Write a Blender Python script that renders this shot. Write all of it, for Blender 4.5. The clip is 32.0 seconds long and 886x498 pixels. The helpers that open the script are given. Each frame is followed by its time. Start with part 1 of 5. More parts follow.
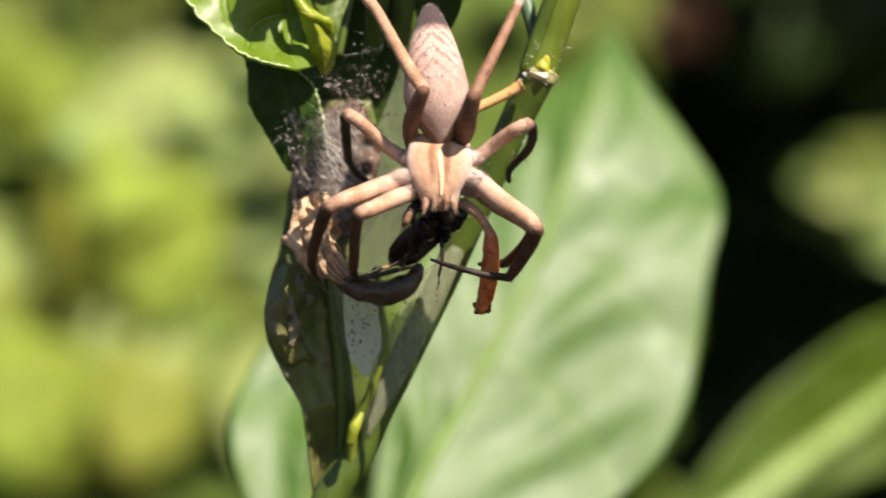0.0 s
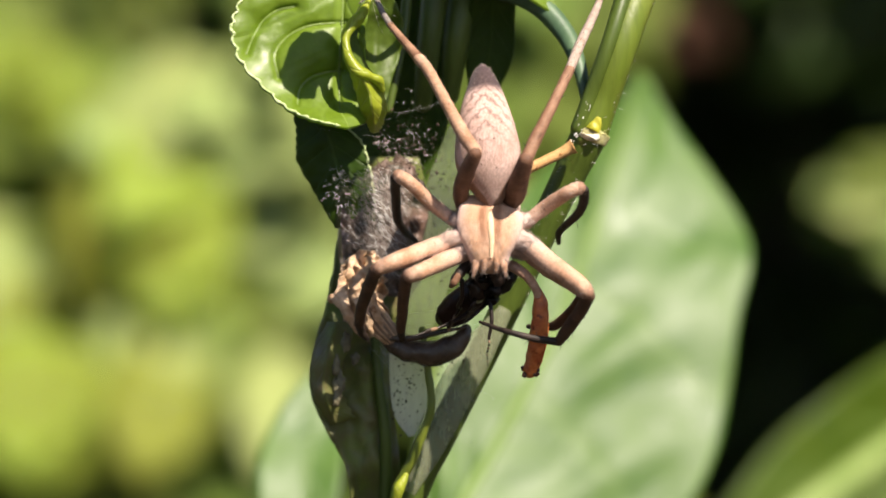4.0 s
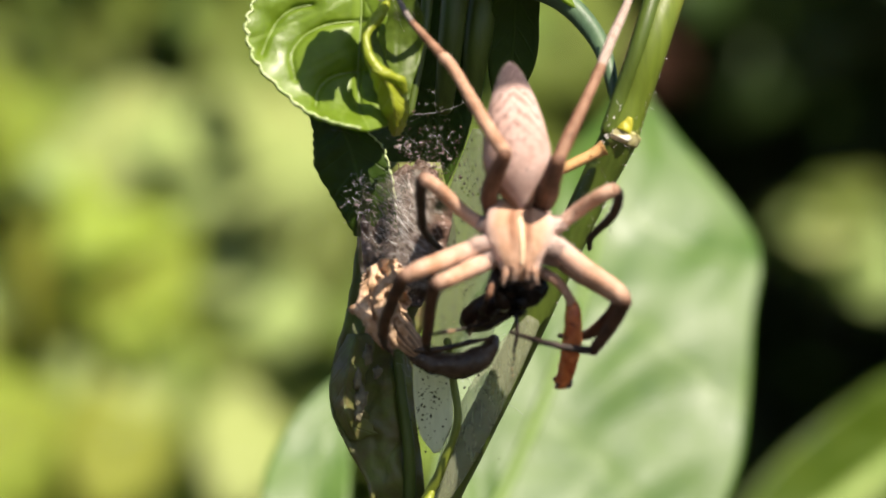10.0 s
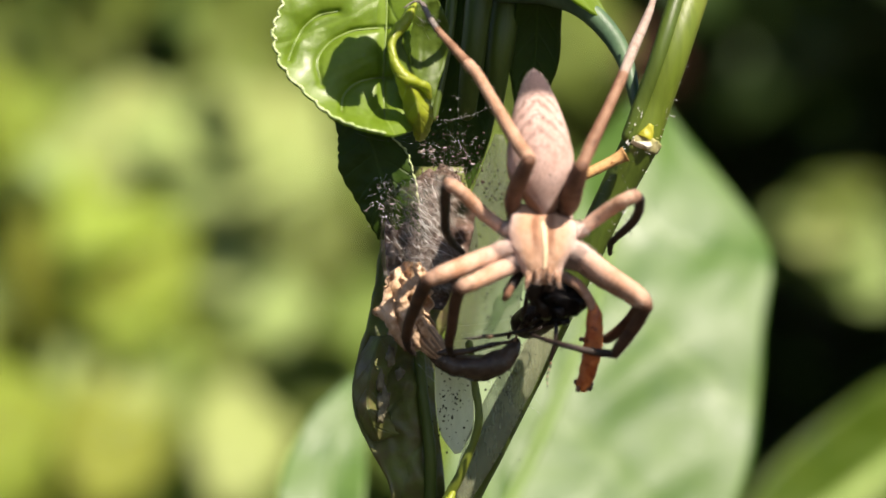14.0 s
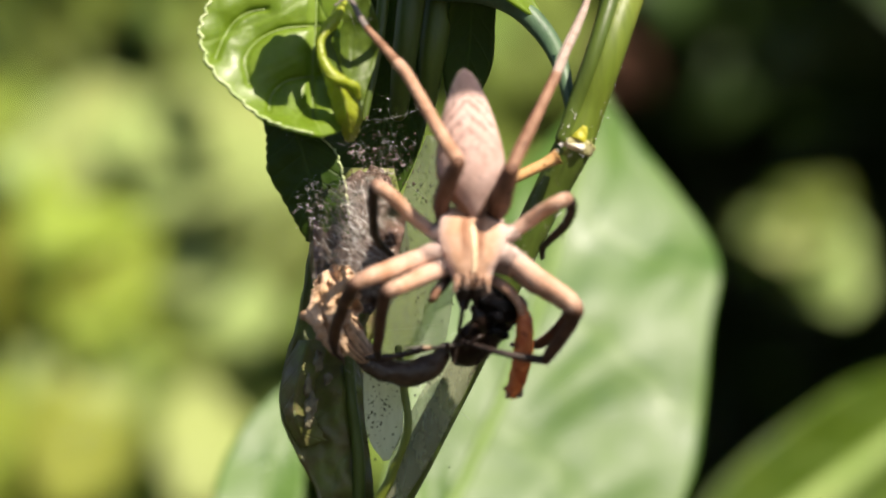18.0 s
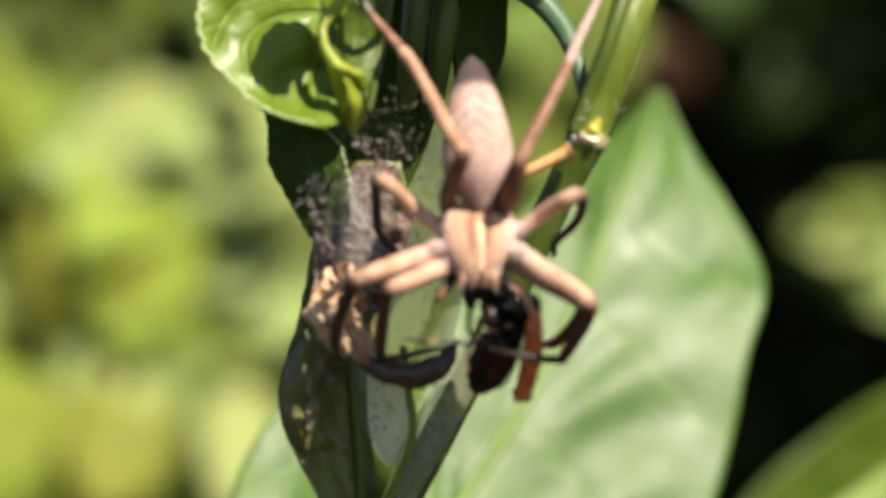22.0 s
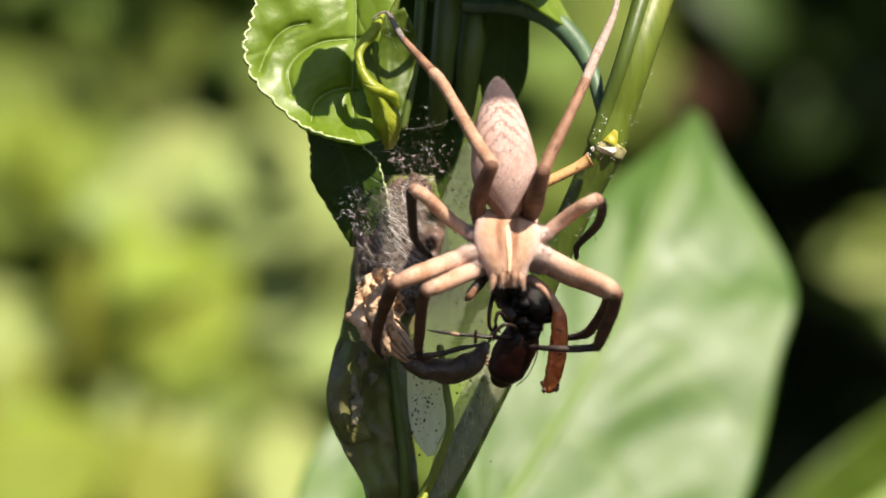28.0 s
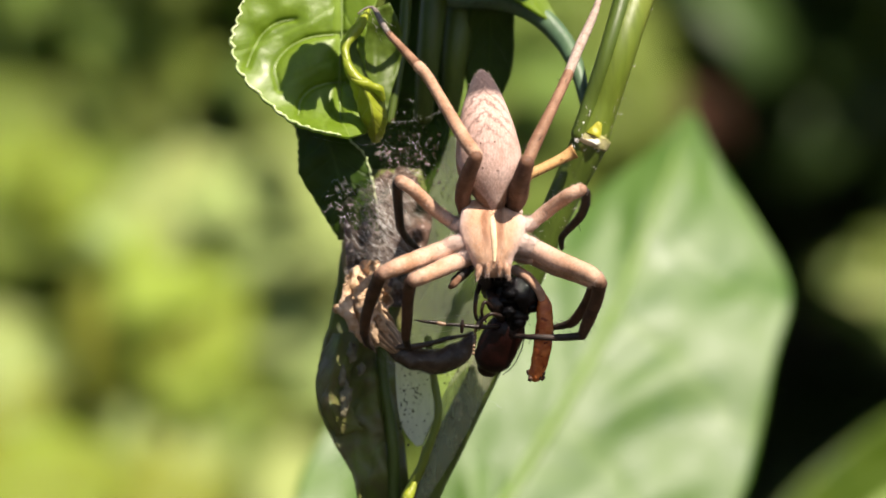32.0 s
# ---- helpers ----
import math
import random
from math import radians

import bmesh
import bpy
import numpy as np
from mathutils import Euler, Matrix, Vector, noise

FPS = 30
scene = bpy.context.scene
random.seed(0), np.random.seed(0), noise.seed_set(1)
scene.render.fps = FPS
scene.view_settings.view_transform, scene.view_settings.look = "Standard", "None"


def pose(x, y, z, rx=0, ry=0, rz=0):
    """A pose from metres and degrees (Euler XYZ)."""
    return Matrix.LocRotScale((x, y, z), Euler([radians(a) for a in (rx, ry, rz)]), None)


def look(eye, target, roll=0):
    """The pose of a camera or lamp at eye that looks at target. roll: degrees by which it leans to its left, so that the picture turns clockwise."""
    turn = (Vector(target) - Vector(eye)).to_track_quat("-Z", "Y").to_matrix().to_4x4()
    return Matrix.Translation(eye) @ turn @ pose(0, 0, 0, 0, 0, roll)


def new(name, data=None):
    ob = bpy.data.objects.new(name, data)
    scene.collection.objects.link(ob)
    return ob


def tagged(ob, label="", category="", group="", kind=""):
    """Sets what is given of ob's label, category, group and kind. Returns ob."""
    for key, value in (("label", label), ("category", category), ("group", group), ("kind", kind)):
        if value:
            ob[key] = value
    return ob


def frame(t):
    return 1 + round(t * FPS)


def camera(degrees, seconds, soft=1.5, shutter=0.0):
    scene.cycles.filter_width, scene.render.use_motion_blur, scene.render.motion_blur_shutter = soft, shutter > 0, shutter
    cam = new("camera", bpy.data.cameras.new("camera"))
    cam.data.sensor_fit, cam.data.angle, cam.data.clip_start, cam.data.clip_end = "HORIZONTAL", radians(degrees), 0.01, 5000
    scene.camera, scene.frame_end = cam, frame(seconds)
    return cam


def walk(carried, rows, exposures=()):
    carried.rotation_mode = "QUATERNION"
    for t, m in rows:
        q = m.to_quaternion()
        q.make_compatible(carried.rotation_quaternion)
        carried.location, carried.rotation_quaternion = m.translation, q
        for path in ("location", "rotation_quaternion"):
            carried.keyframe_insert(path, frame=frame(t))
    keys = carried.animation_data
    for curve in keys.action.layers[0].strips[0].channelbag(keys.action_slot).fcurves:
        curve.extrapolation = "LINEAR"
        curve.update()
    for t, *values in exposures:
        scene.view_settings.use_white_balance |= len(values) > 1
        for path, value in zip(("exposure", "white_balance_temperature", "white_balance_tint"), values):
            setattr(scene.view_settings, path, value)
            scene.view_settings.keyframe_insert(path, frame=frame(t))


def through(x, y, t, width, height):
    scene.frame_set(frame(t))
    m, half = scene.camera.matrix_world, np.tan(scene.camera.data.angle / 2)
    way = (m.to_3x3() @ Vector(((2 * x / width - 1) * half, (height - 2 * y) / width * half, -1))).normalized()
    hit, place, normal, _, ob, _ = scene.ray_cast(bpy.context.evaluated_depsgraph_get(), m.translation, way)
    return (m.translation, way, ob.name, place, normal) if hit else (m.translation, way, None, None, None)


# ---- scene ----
H = 0.5  # height of the spider over the ground
cam = camera(14, 32.0, soft=1.7, shutter=0.5)
cam.data.dof.use_dof = True
cam.data.dof.focus_distance = 0.231
cam.data.dof.aperture_fstop = 29.0
walk(cam, [
    (0, pose(0.00217, -0.23739, 0.50252, 88.317, -0.376, -0.294)),
    (0.5, pose(-0.00112, -0.23870, 0.50369, 88.186, -0.887, -0.501)),
    (1, pose(0.00215, -0.23632, 0.50271, 88.310, -0.319, -0.330)),
    (1.5, pose(0.00218, -0.23727, 0.50370, 88.418, -0.225, -0.233)),
    (2, pose(-0.00193, -0.24244, 0.50549, 88.338, -1.369, -0.351)),
    (2.5, pose(-0.00176, -0.23462, 0.50786, 88.060, -1.529, -0.309)),
    (3, pose(-0.00102, -0.23556, 0.50579, 88.124, -1.273, -0.178)),
    (3.5, pose(-0.00115, -0.23603, 0.50642, 88.116, -1.251, -0.235)),
    (5.5, pose(-0.00003, -0.23060, 0.50818, 88.157, -0.868, -0.421)),
    (6, pose(-0.00019, -0.22949, 0.50592, 88.350, -0.711, -0.497)),
    (6.5, pose(0.00136, -0.22993, 0.50594, 88.352, -0.468, -0.287)),
    (7, pose(-0.00990, -0.23081, 0.50674, 88.212, -1.054, -0.882)),
    (7.5, pose(-0.00521, -0.23343, 0.50568, 88.277, -0.760, -0.664)),
    (8, pose(-0.00634, -0.23343, 0.50607, 88.246, -0.458, -0.837)),
    (8.5, pose(-0.00526, -0.23150, 0.50594, 88.307, -0.670, -0.843)),
    (9, pose(-0.00569, -0.22987, 0.50530, 88.424, -0.674, -0.946)),
    (9.5, pose(-0.00441, -0.22515, 0.50515, 88.589, -0.796, -1.006)),
    (10, pose(-0.00626, -0.22571, 0.50459, 88.810, -0.677, -1.229)),
    (10.5, pose(-0.00564, -0.22879, 0.50643, 88.673, -0.657, -1.226)),
    (11, pose(-0.00726, -0.23154, 0.50559, 88.725, -0.498, -1.372)),
    (11.5, pose(-0.00606, -0.22976, 0.50545, 88.711, -0.441, -1.261)),
    (12, pose(-0.00534, -0.23106, 0.50635, 88.624, -0.452, -1.156)),
    (12.5, pose(-0.00705, -0.22810, 0.50507, 88.735, -0.431, -1.290)),
    (13, pose(-0.00730, -0.22789, 0.50520, 88.735, -0.604, -1.305)),
    (13.5, pose(-0.00800, -0.22835, 0.50515, 88.739, -0.838, -1.360)),
    (15.5, pose(-0.00946, -0.22947, 0.50513, 88.762, -1.579, -1.499)),
    (16, pose(-0.00645, -0.22853, 0.50511, 88.787, -1.576, -1.330)),
    (16.5, pose(-0.00923, -0.22512, 0.50466, 88.815, -1.920, -1.813)),
    (17, pose(-0.00387, -0.22196, 0.50477, 88.909, -1.200, -1.783)),
    (17.5, pose(-0.00412, -0.22371, 0.50601, 88.782, -1.304, -1.724)),
    (18, pose(-0.00532, -0.22459, 0.50514, 88.792, -1.410, -1.736)),
    (18.5, pose(-0.00707, -0.22303, 0.50449, 88.794, -1.395, -1.836)),
    (19, pose(-0.00675, -0.22223, 0.50320, 88.853, -1.230, -1.800)),
    (19.5, pose(-0.00805, -0.22202, 0.50379, 88.812, -1.173, -1.570)),
    (20, pose(-0.00617, -0.22549, 0.50543, 88.719, -1.006, -1.105)),
    (20.5, pose(-0.00406, -0.22701, 0.50708, 88.613, -0.580, -0.988)),
    (21, pose(-0.01186, -0.22982, 0.50795, 88.673, -1.758, -1.321)),
    (21.5, pose(-0.00686, -0.22359, 0.50720, 88.655, -2.136, -0.558)),
    (22, pose(-0.00187, -0.21530, 0.50470, 88.801, -1.746, -0.774)),
    (22.5, pose(-0.00251, -0.20982, 0.50431, 88.855, -1.080, -1.065)),
    (23, pose(-0.00766, -0.21265, 0.50421, 88.741, -1.491, -1.401)),
    (23.5, pose(-0.00522, -0.22218, 0.50525, 88.688, -1.333, -0.871)),
    (24, pose(-0.00302, -0.22344, 0.50236, 89.103, -0.900, -0.630)),
    (24.5, pose(-0.00406, -0.22559, 0.50229, 89.185, -0.869, -0.680)),
    (25, pose(-0.00283, -0.22904, 0.50212, 89.301, -0.588, -0.577)),
    (25.5, pose(-0.00340, -0.22991, 0.50291, 89.288, -0.804, -0.555)),
    (26, pose(-0.00177, -0.23012, 0.50183, 89.406, -0.925, -0.400)),
    (26.5, pose(-0.00229, -0.23298, 0.50275, 89.394, -0.741, -0.387)),
    (28.5, pose(-0.00164, -0.23394, 0.50246, 89.555, -0.368, -0.243)),
    (29, pose(-0.00322, -0.23535, 0.50282, 89.567, -0.232, -0.405)),
    (29.5, pose(-0.00365, -0.23568, 0.50350, 89.528, -0.619, -0.403)),
    (30, pose(-0.00181, -0.23611, 0.50181, 89.733, -0.217, -0.265)),
    (30.5, pose(0.00120, -0.23447, 0.50050, 89.924, 0.170, 0.023)),
    (31, pose(0.00203, -0.23518, 0.49953, 90.043, 0.110, 0.192)),
    (31.5, pose(0.00118, -0.23505, 0.49982, 90.023, 0.104, 0.101)),
    (32, pose(0.00000, -0.23625, 0.50000, 90.000, 0.000, 0.000)),
])

# ---- light ----
SUN = Vector((0.36, -0.52, 0.77)).normalized()
world = bpy.data.worlds.new("sky")
scene.world = world
world.use_nodes = True
wn = world.node_tree.nodes
sky = wn.new("ShaderNodeTexSky")
sky.sky_type, sky.sun_disc = "NISHITA", False
sky.sun_elevation = math.asin(SUN.z)
sky.sun_rotation = math.atan2(SUN.x, SUN.y)
wn["Background"].inputs[1].default_value = 0.058
world.node_tree.links.new(sky.outputs[0], wn["Background"].inputs[0])
sun_data = bpy.data.lights.new("sun", "SUN")
sun_data.energy, sun_data.angle, sun_data.color = 5.7, radians(0.5), (1.0, 0.885, 0.74)
sun = new("sun", sun_data)
sun.matrix_basis = look(SUN * 5, (0, 0, 0))
scene.view_settings.exposure = 0.82


# ---- materials ----
def nodes_of(name):
    m = bpy.data.materials.new(name)
    m.use_nodes = True
    nt = m.node_tree
    return m, nt, nt.nodes["Principled BSDF"], nt.nodes["Material Output"]


def coords(nt, stretch=(1, 1, 1), kind="Object"):
    """Coordinates in millimetres."""
    tc = nt.nodes.new("ShaderNodeTexCoord")
    mp = nt.nodes.new("ShaderNodeMapping")
    s = 1000.0 if kind == "Object" else 1.0
    mp.inputs["Scale"].default_value = tuple(s * v for v in stretch)
    nt.links.new(tc.outputs[kind], mp.inputs[0])
    return mp.outputs[0]


def noise_tex(nt, vec, scale, detail=4.0, rough=0.55):
    n = nt.nodes.new("ShaderNodeTexNoise")
    n.inputs["Scale"].default_value, n.inputs["Detail"].default_value, n.inputs["Roughness"].default_value = scale, detail, rough
    nt.links.new(vec, n.inputs["Vector"])
    return n.outputs["Fac"]


def ramp(nt, fac, *stops):
    r = nt.nodes.new("ShaderNodeValToRGB")
    while len(r.color_ramp.elements) < len(stops):
        r.color_ramp.elements.new(0.5)
    for e, (p, c) in zip(r.color_ramp.elements, stops):
        e.position, e.color = p, (*c, 1) if len(c) == 3 else c
    nt.links.new(fac, r.inputs[0])
    return r.outputs[0]


def blend(nt, fac, a, b, mode="MIX"):
    m = nt.nodes.new("ShaderNodeMix")
    m.data_type, m.blend_type = "RGBA", mode
    for sock, v in ((m.inputs[0], fac), (m.inputs[6], a), (m.inputs[7], b)):
        if isinstance(v, (int, float)):
            sock.default_value = v
        elif isinstance(v, tuple):
            sock.default_value = (*v, 1)
        else:
            nt.links.new(v, sock)
    return m.outputs[2]


def calc(nt, op, a, b=None, c=None):
    m = nt.nodes.new("ShaderNodeMath")
    m.operation = op
    for sock, v in zip(m.inputs, (a, b, c)):
        if v is None:
            continue
        if isinstance(v, (int, float)):
            sock.default_value = v
        else:
            nt.links.new(v, sock)
    return m.outputs[0]


def relief(nt, bsdf, height, strength=0.4, dist=0.0001):
    b = nt.nodes.new("ShaderNodeBump")
    b.inputs["Strength"].default_value, b.inputs["Distance"].default_value = strength, dist
    nt.links.new(height, b.inputs["Height"])
    nt.links.new(b.outputs[0], bsdf.inputs["Normal"])
    return b


def surface(name, c1, c2, scale=1.0, rough=0.6, fine=6.0, bump=0.4, spec=0.4, speck=None, stretch=(1, 1, 1), mix=0.55, dist=0.0001):
    """Two-tone grained surface; sizes in 1/mm."""
    m, nt, p, out = nodes_of(name)
    v = coords(nt, stretch)
    big, small = noise_tex(nt, v, scale), noise_tex(nt, v, fine, 6.0, 0.65)
    col = ramp(nt, big, (0.32, c1), (0.68, c2))
    col = blend(nt, mix, col, ramp(nt, small, (0.25, (0.62, 0.6, 0.58)), (0.7, (1.25, 1.25, 1.25))), "MULTIPLY")
    if speck:
        s = ramp(nt, noise_tex(nt, v, fine * 0.6, 3.0), (0.60, (0, 0, 0)), (0.66, (1, 1, 1)))
        col = blend(nt, s, col, speck)
    nt.links.new(col, p.inputs["Base Color"])
    p.inputs["Roughness"].default_value = rough
    p.inputs["Specular IOR Level"].default_value = spec
    relief(nt, p, small, bump, dist)
    return m


def leaf_material(name, dark, light, vein, rough=0.38, through=0.35, tint=(0.35, 0.55, 0.05), veins=9.0, spec=0.5, vary=0.0):
    """A leaf blade: midrib and side veins along its own coordinates, mottling, gloss and light shining through."""
    m, nt, p, out = nodes_of(name)
    v = coords(nt)
    uv = nt.nodes.new("ShaderNodeUVMap")
    sep = nt.nodes.new("ShaderNodeSeparateXYZ")
    nt.links.new(uv.outputs[0], sep.inputs[0])
    across = calc(nt, "ABSOLUTE", calc(nt, "SUBTRACT", sep.outputs[0], 0.5))
    n_big, n_small = noise_tex(nt, v, 0.22), noise_tex(nt, v, 2.2, 6.0, 0.6)
    wob = calc(nt, "MULTIPLY", calc(nt, "SUBTRACT", n_big, 0.5), 0.10)
    lane = calc(nt, "ADD", calc(nt, "SUBTRACT", sep.outputs[1], calc(nt, "MULTIPLY", across, 0.45)), wob)
    tri = calc(nt, "PINGPONG", calc(nt, "MULTIPLY", lane, veins), 0.5)
    side = ramp(nt, tri, (0.0, (1, 1, 1)), (0.09, (0, 0, 0)))
    mid = ramp(nt, across, (0.012, (1, 1, 1)), (0.035, (0, 0, 0)))
    veinmask = calc(nt, "MAXIMUM", calc(nt, "MULTIPLY", side, 0.55), mid)
    net = nt.nodes.new("ShaderNodeTexVoronoi")
    net.feature = "DISTANCE_TO_EDGE"
    net.inputs["Scale"].default_value = 0.55
    nt.links.new(v, net.inputs["Vector"])
    fine = ramp(nt, net.outputs["Distance"], (0.0, (1, 1, 1)), (0.16, (0, 0, 0)))
    col = ramp(nt, n_big, (0.3, dark), (0.7, light))
    col = blend(nt, 0.5, col, ramp(nt, n_small, (0.3, (0.7, 0.72, 0.7)), (0.7, (1.2, 1.2, 1.2))), "MULTIPLY")
    col = blend(nt, calc(nt, "MULTIPLY", fine, 0.10), col, vein)
    col = blend(nt, calc(nt, "MULTIPLY", veinmask, 0.75), col, vein)
    if vary:
        oi = nt.nodes.new("ShaderNodeObjectInfo")
        hs = nt.nodes.new("ShaderNodeHueSaturation")
        nt.links.new(col, hs.inputs["Color"])
        nt.links.new(calc(nt, "MULTIPLY_ADD", oi.outputs["Random"], vary, 1 - vary / 2), hs.inputs["Value"])
        nt.links.new(calc(nt, "MULTIPLY_ADD", oi.outputs["Random"], 0.04, 0.48), hs.inputs["Hue"])
        col = hs.outputs[0]
    nt.links.new(col, p.inputs["Base Color"])
    p.inputs["Specular IOR Level"].default_value = spec
    nt.links.new(calc(nt, "MULTIPLY_ADD", n_big, 0.5, rough - 0.25), p.inputs["Roughness"])
    h = calc(nt, "ADD", calc(nt, "MULTIPLY", veinmask, -1.0), calc(nt, "ADD", calc(nt, "MULTIPLY", fine, -0.12), calc(nt, "MULTIPLY", n_small, 0.5)))
    relief(nt, p, h, 0.45, 0.0002)
    t = nt.nodes.new("ShaderNodeBsdfTranslucent")
    nt.links.new(blend(nt, 0.65, col, tint), t.inputs[0])
    mix = nt.nodes.new("ShaderNodeMixShader")
    mix.inputs[0].default_value = through
    nt.links.new(p.outputs[0], mix.inputs[1])
    nt.links.new(t.outputs[0], mix.inputs[2])
    nt.links.new(mix.outputs[0], out.inputs["Surface"])
    return m


def abdomen_material():
    """Pinkish-beige hair with brown zigzag bands and a dark tip; z runs along the abdomen in its own space."""
    m, nt, p, out = nodes_of("abdomen hair")
    uv = nt.nodes.new("ShaderNodeUVMap")
    sep = nt.nodes.new("ShaderNodeSeparateXYZ")
    nt.links.new(uv.outputs[0], sep.inputs[0])
    v = coords(nt)
    fine = noise_tex(nt, coords(nt, (1, 1, 0.35)), 9.0, 6.0, 0.7)
    big = noise_tex(nt, v, 0.9)
    along, round_ = sep.outputs[1], sep.outputs[0]
    side = calc(nt, "ABSOLUTE", calc(nt, "SUBTRACT", round_, 0.25))
    wob = calc(nt, "MULTIPLY", calc(nt, "SUBTRACT", noise_tex(nt, v, 2.8, 3.0), 0.5), 1.5)
    vee = calc(nt, "PINGPONG", calc(nt, "ADD", calc(nt, "MULTIPLY_ADD", along, 12.5, wob), calc(nt, "MULTIPLY", side, 11.0)), 0.5)
    band = ramp(nt, vee, (0.02, (1, 1, 1)), (0.22, (0, 0, 0)))
    near = ramp(nt, side, (0.13, (1, 1, 1)), (0.20, (0.15, 0.15, 0.15)))
    col = ramp(nt, big, (0.3, (0.52, 0.335, 0.28)), (0.7, (0.66, 0.475, 0.425)))
    fade = ramp(nt, along, (0.40, (0, 0, 0)), (0.56, (1, 1, 1)))
    col = blend(nt, calc(nt, "MULTIPLY", calc(nt, "MULTIPLY", calc(nt, "MULTIPLY", band, near), fade), 0.8), col, (0.20, 0.115, 0.095))
    flank = ramp(nt, side, (0.17, (0, 0, 0)), (0.24, (1, 1, 1)))
    col = blend(nt, calc(nt, "MULTIPLY", flank, 0.6), col, (0.22, 0.12, 0.08))
    # brown beside the pale wedge, with the femurs' shade painted into it
    wedge = ramp(nt, calc(nt, "SUBTRACT", side, calc(nt, "MULTIPLY_ADD", along, 0.52, calc(nt, "MULTIPLY", wob, 0.03))), (-0.02, (0, 0, 0)), (0.015, (1, 1, 1)))
    col = blend(nt, calc(nt, "MULTIPLY", calc(nt, "MULTIPLY", wedge, ramp(nt, along, (0.34, (1, 1, 1)), (0.46, (0, 0, 0)))), 0.92), col, (0.26, 0.135, 0.08))
    tip = ramp(nt, calc(nt, "ADD", along, calc(nt, "MULTIPLY", big, 0.06)), (0.775, (0, 0, 0)), (0.84, (1, 1, 1)))
    col = blend(nt, calc(nt, "MULTIPLY", tip, 0.96), col, (0.05, 0.031, 0.034))
    col = blend(nt, 0.7, col, ramp(nt, fine, (0.3, (0.5, 0.46, 0.44)), (0.68, (1.35, 1.35, 1.35))), "MULTIPLY")
    nt.links.new(col, p.inputs["Base Color"])
    p.inputs["Roughness"].default_value, p.inputs["Specular IOR Level"].default_value = 0.75, 0.25
    p.inputs["Sheen Weight"].default_value = 0.12
    relief(nt, p, fine, 0.7, 0.00012)
    return m


def carapace_material():
    """Orange-tan hair with brown lines beside the middle and paler flanks."""
    m, nt, p, out = nodes_of("carapace hair")
    uv = nt.nodes.new("ShaderNodeUVMap")
    sep = nt.nodes.new("ShaderNodeSeparateXYZ")
    nt.links.new(uv.outputs[0], sep.inputs[0])
    fine = noise_tex(nt, coords(nt, (1, 1, 0.4)), 8.0, 6.0, 0.7)
    big = noise_tex(nt, coords(nt), 0.9)
    side = calc(nt, "ADD", calc(nt, "ABSOLUTE", calc(nt, "SUBTRACT", sep.outputs[0], 0.25)), calc(nt, "MULTIPLY", calc(nt, "SUBTRACT", big, 0.5), 0.03))
    col = ramp(nt, big, (0.3, (0.54, 0.30, 0.18)), (0.7, (0.64, 0.41, 0.29)))
    col = blend(nt, calc(nt, "MULTIPLY", ramp(nt, side, (0.09, (0, 0, 0)), (0.19, (1, 1, 1))), 0.9), col, (0.70, 0.52, 0.465))
    lines = ramp(nt, calc(nt, "ABSOLUTE", calc(nt, "SUBTRACT", side, 0.026)), (0.006, (1, 1, 1)), (0.022, (0, 0, 0)))
    fade = ramp(nt, sep.outputs[1], (0.45, (1, 1, 1)), (0.7, (0.15, 0.15, 0.15)))
    col = blend(nt, calc(nt, "MULTIPLY", calc(nt, "MULTIPLY", lines, fade), 0.65), col, (0.20, 0.08, 0.04))
    col = blend(nt, 0.6, col, ramp(nt, fine, (0.3, (0.75, 0.72, 0.7)), (0.68, (1.2, 1.2, 1.2))), "MULTIPLY")
    nt.links.new(col, p.inputs["Base Color"])
    p.inputs["Roughness"].default_value, p.inputs["Specular IOR Level"].default_value = 0.75, 0.25
    relief(nt, p, fine, 0.7, 0.00012)
    return m


def leg_material():
    """Tan leg hair with brown flecks and a ring at the end; the root of the leg is paler and pinker."""
    m, nt, p, out = nodes_of("spider leg hair")
    uv = nt.nodes.new("ShaderNodeUVMap")
    sep = nt.nodes.new("ShaderNodeSeparateXYZ")
    nt.links.new(uv.outputs[0], sep.inputs[0])
    v = coords(nt)
    big, fine = noise_tex(nt, v, 1.1), noise_tex(nt, v, 6.0, 6.0, 0.65)
    col = ramp(nt, big, (0.32, (0.42, 0.225, 0.135)), (0.68, (0.60, 0.385, 0.28)))
    root = ramp(nt, calc(nt, "ADD", sep.outputs[1], calc(nt, "MULTIPLY", calc(nt, "SUBTRACT", fine, 0.5), 0.5)), (0.02, (1, 1, 1)), (0.60, (0, 0, 0)))
    col = blend(nt, calc(nt, "MULTIPLY", root, 0.8), col, (0.66, 0.47, 0.40))
    ring = ramp(nt, calc(nt, "ADD", sep.outputs[1], calc(nt, "MULTIPLY", big, 0.06)), (0.955, (0, 0, 0)), (0.99, (1, 1, 1)))
    col = blend(nt, calc(nt, "MULTIPLY", ring, 0.7), col, (0.16, 0.08, 0.05))
    col = blend(nt, 0.8, col, ramp(nt, fine, (0.25, (0.62, 0.6, 0.58)), (0.7, (1.25, 1.25, 1.25))), "MULTIPLY")
    fleck = ramp(nt, noise_tex(nt, v, 3.2, 3.0), (0.62, (0, 0, 0)), (0.68, (1, 1, 1)))
    col = blend(nt, calc(nt, "MULTIPLY", fleck, 0.55), col, (0.25, 0.13, 0.08))
    nt.links.new(col, p.inputs["Base Color"])
    p.inputs["Roughness"].default_value, p.inputs["Specular IOR Level"].default_value = 0.62, 0.35
    relief(nt, p, fine, 0.5, 0.0001)
    return m


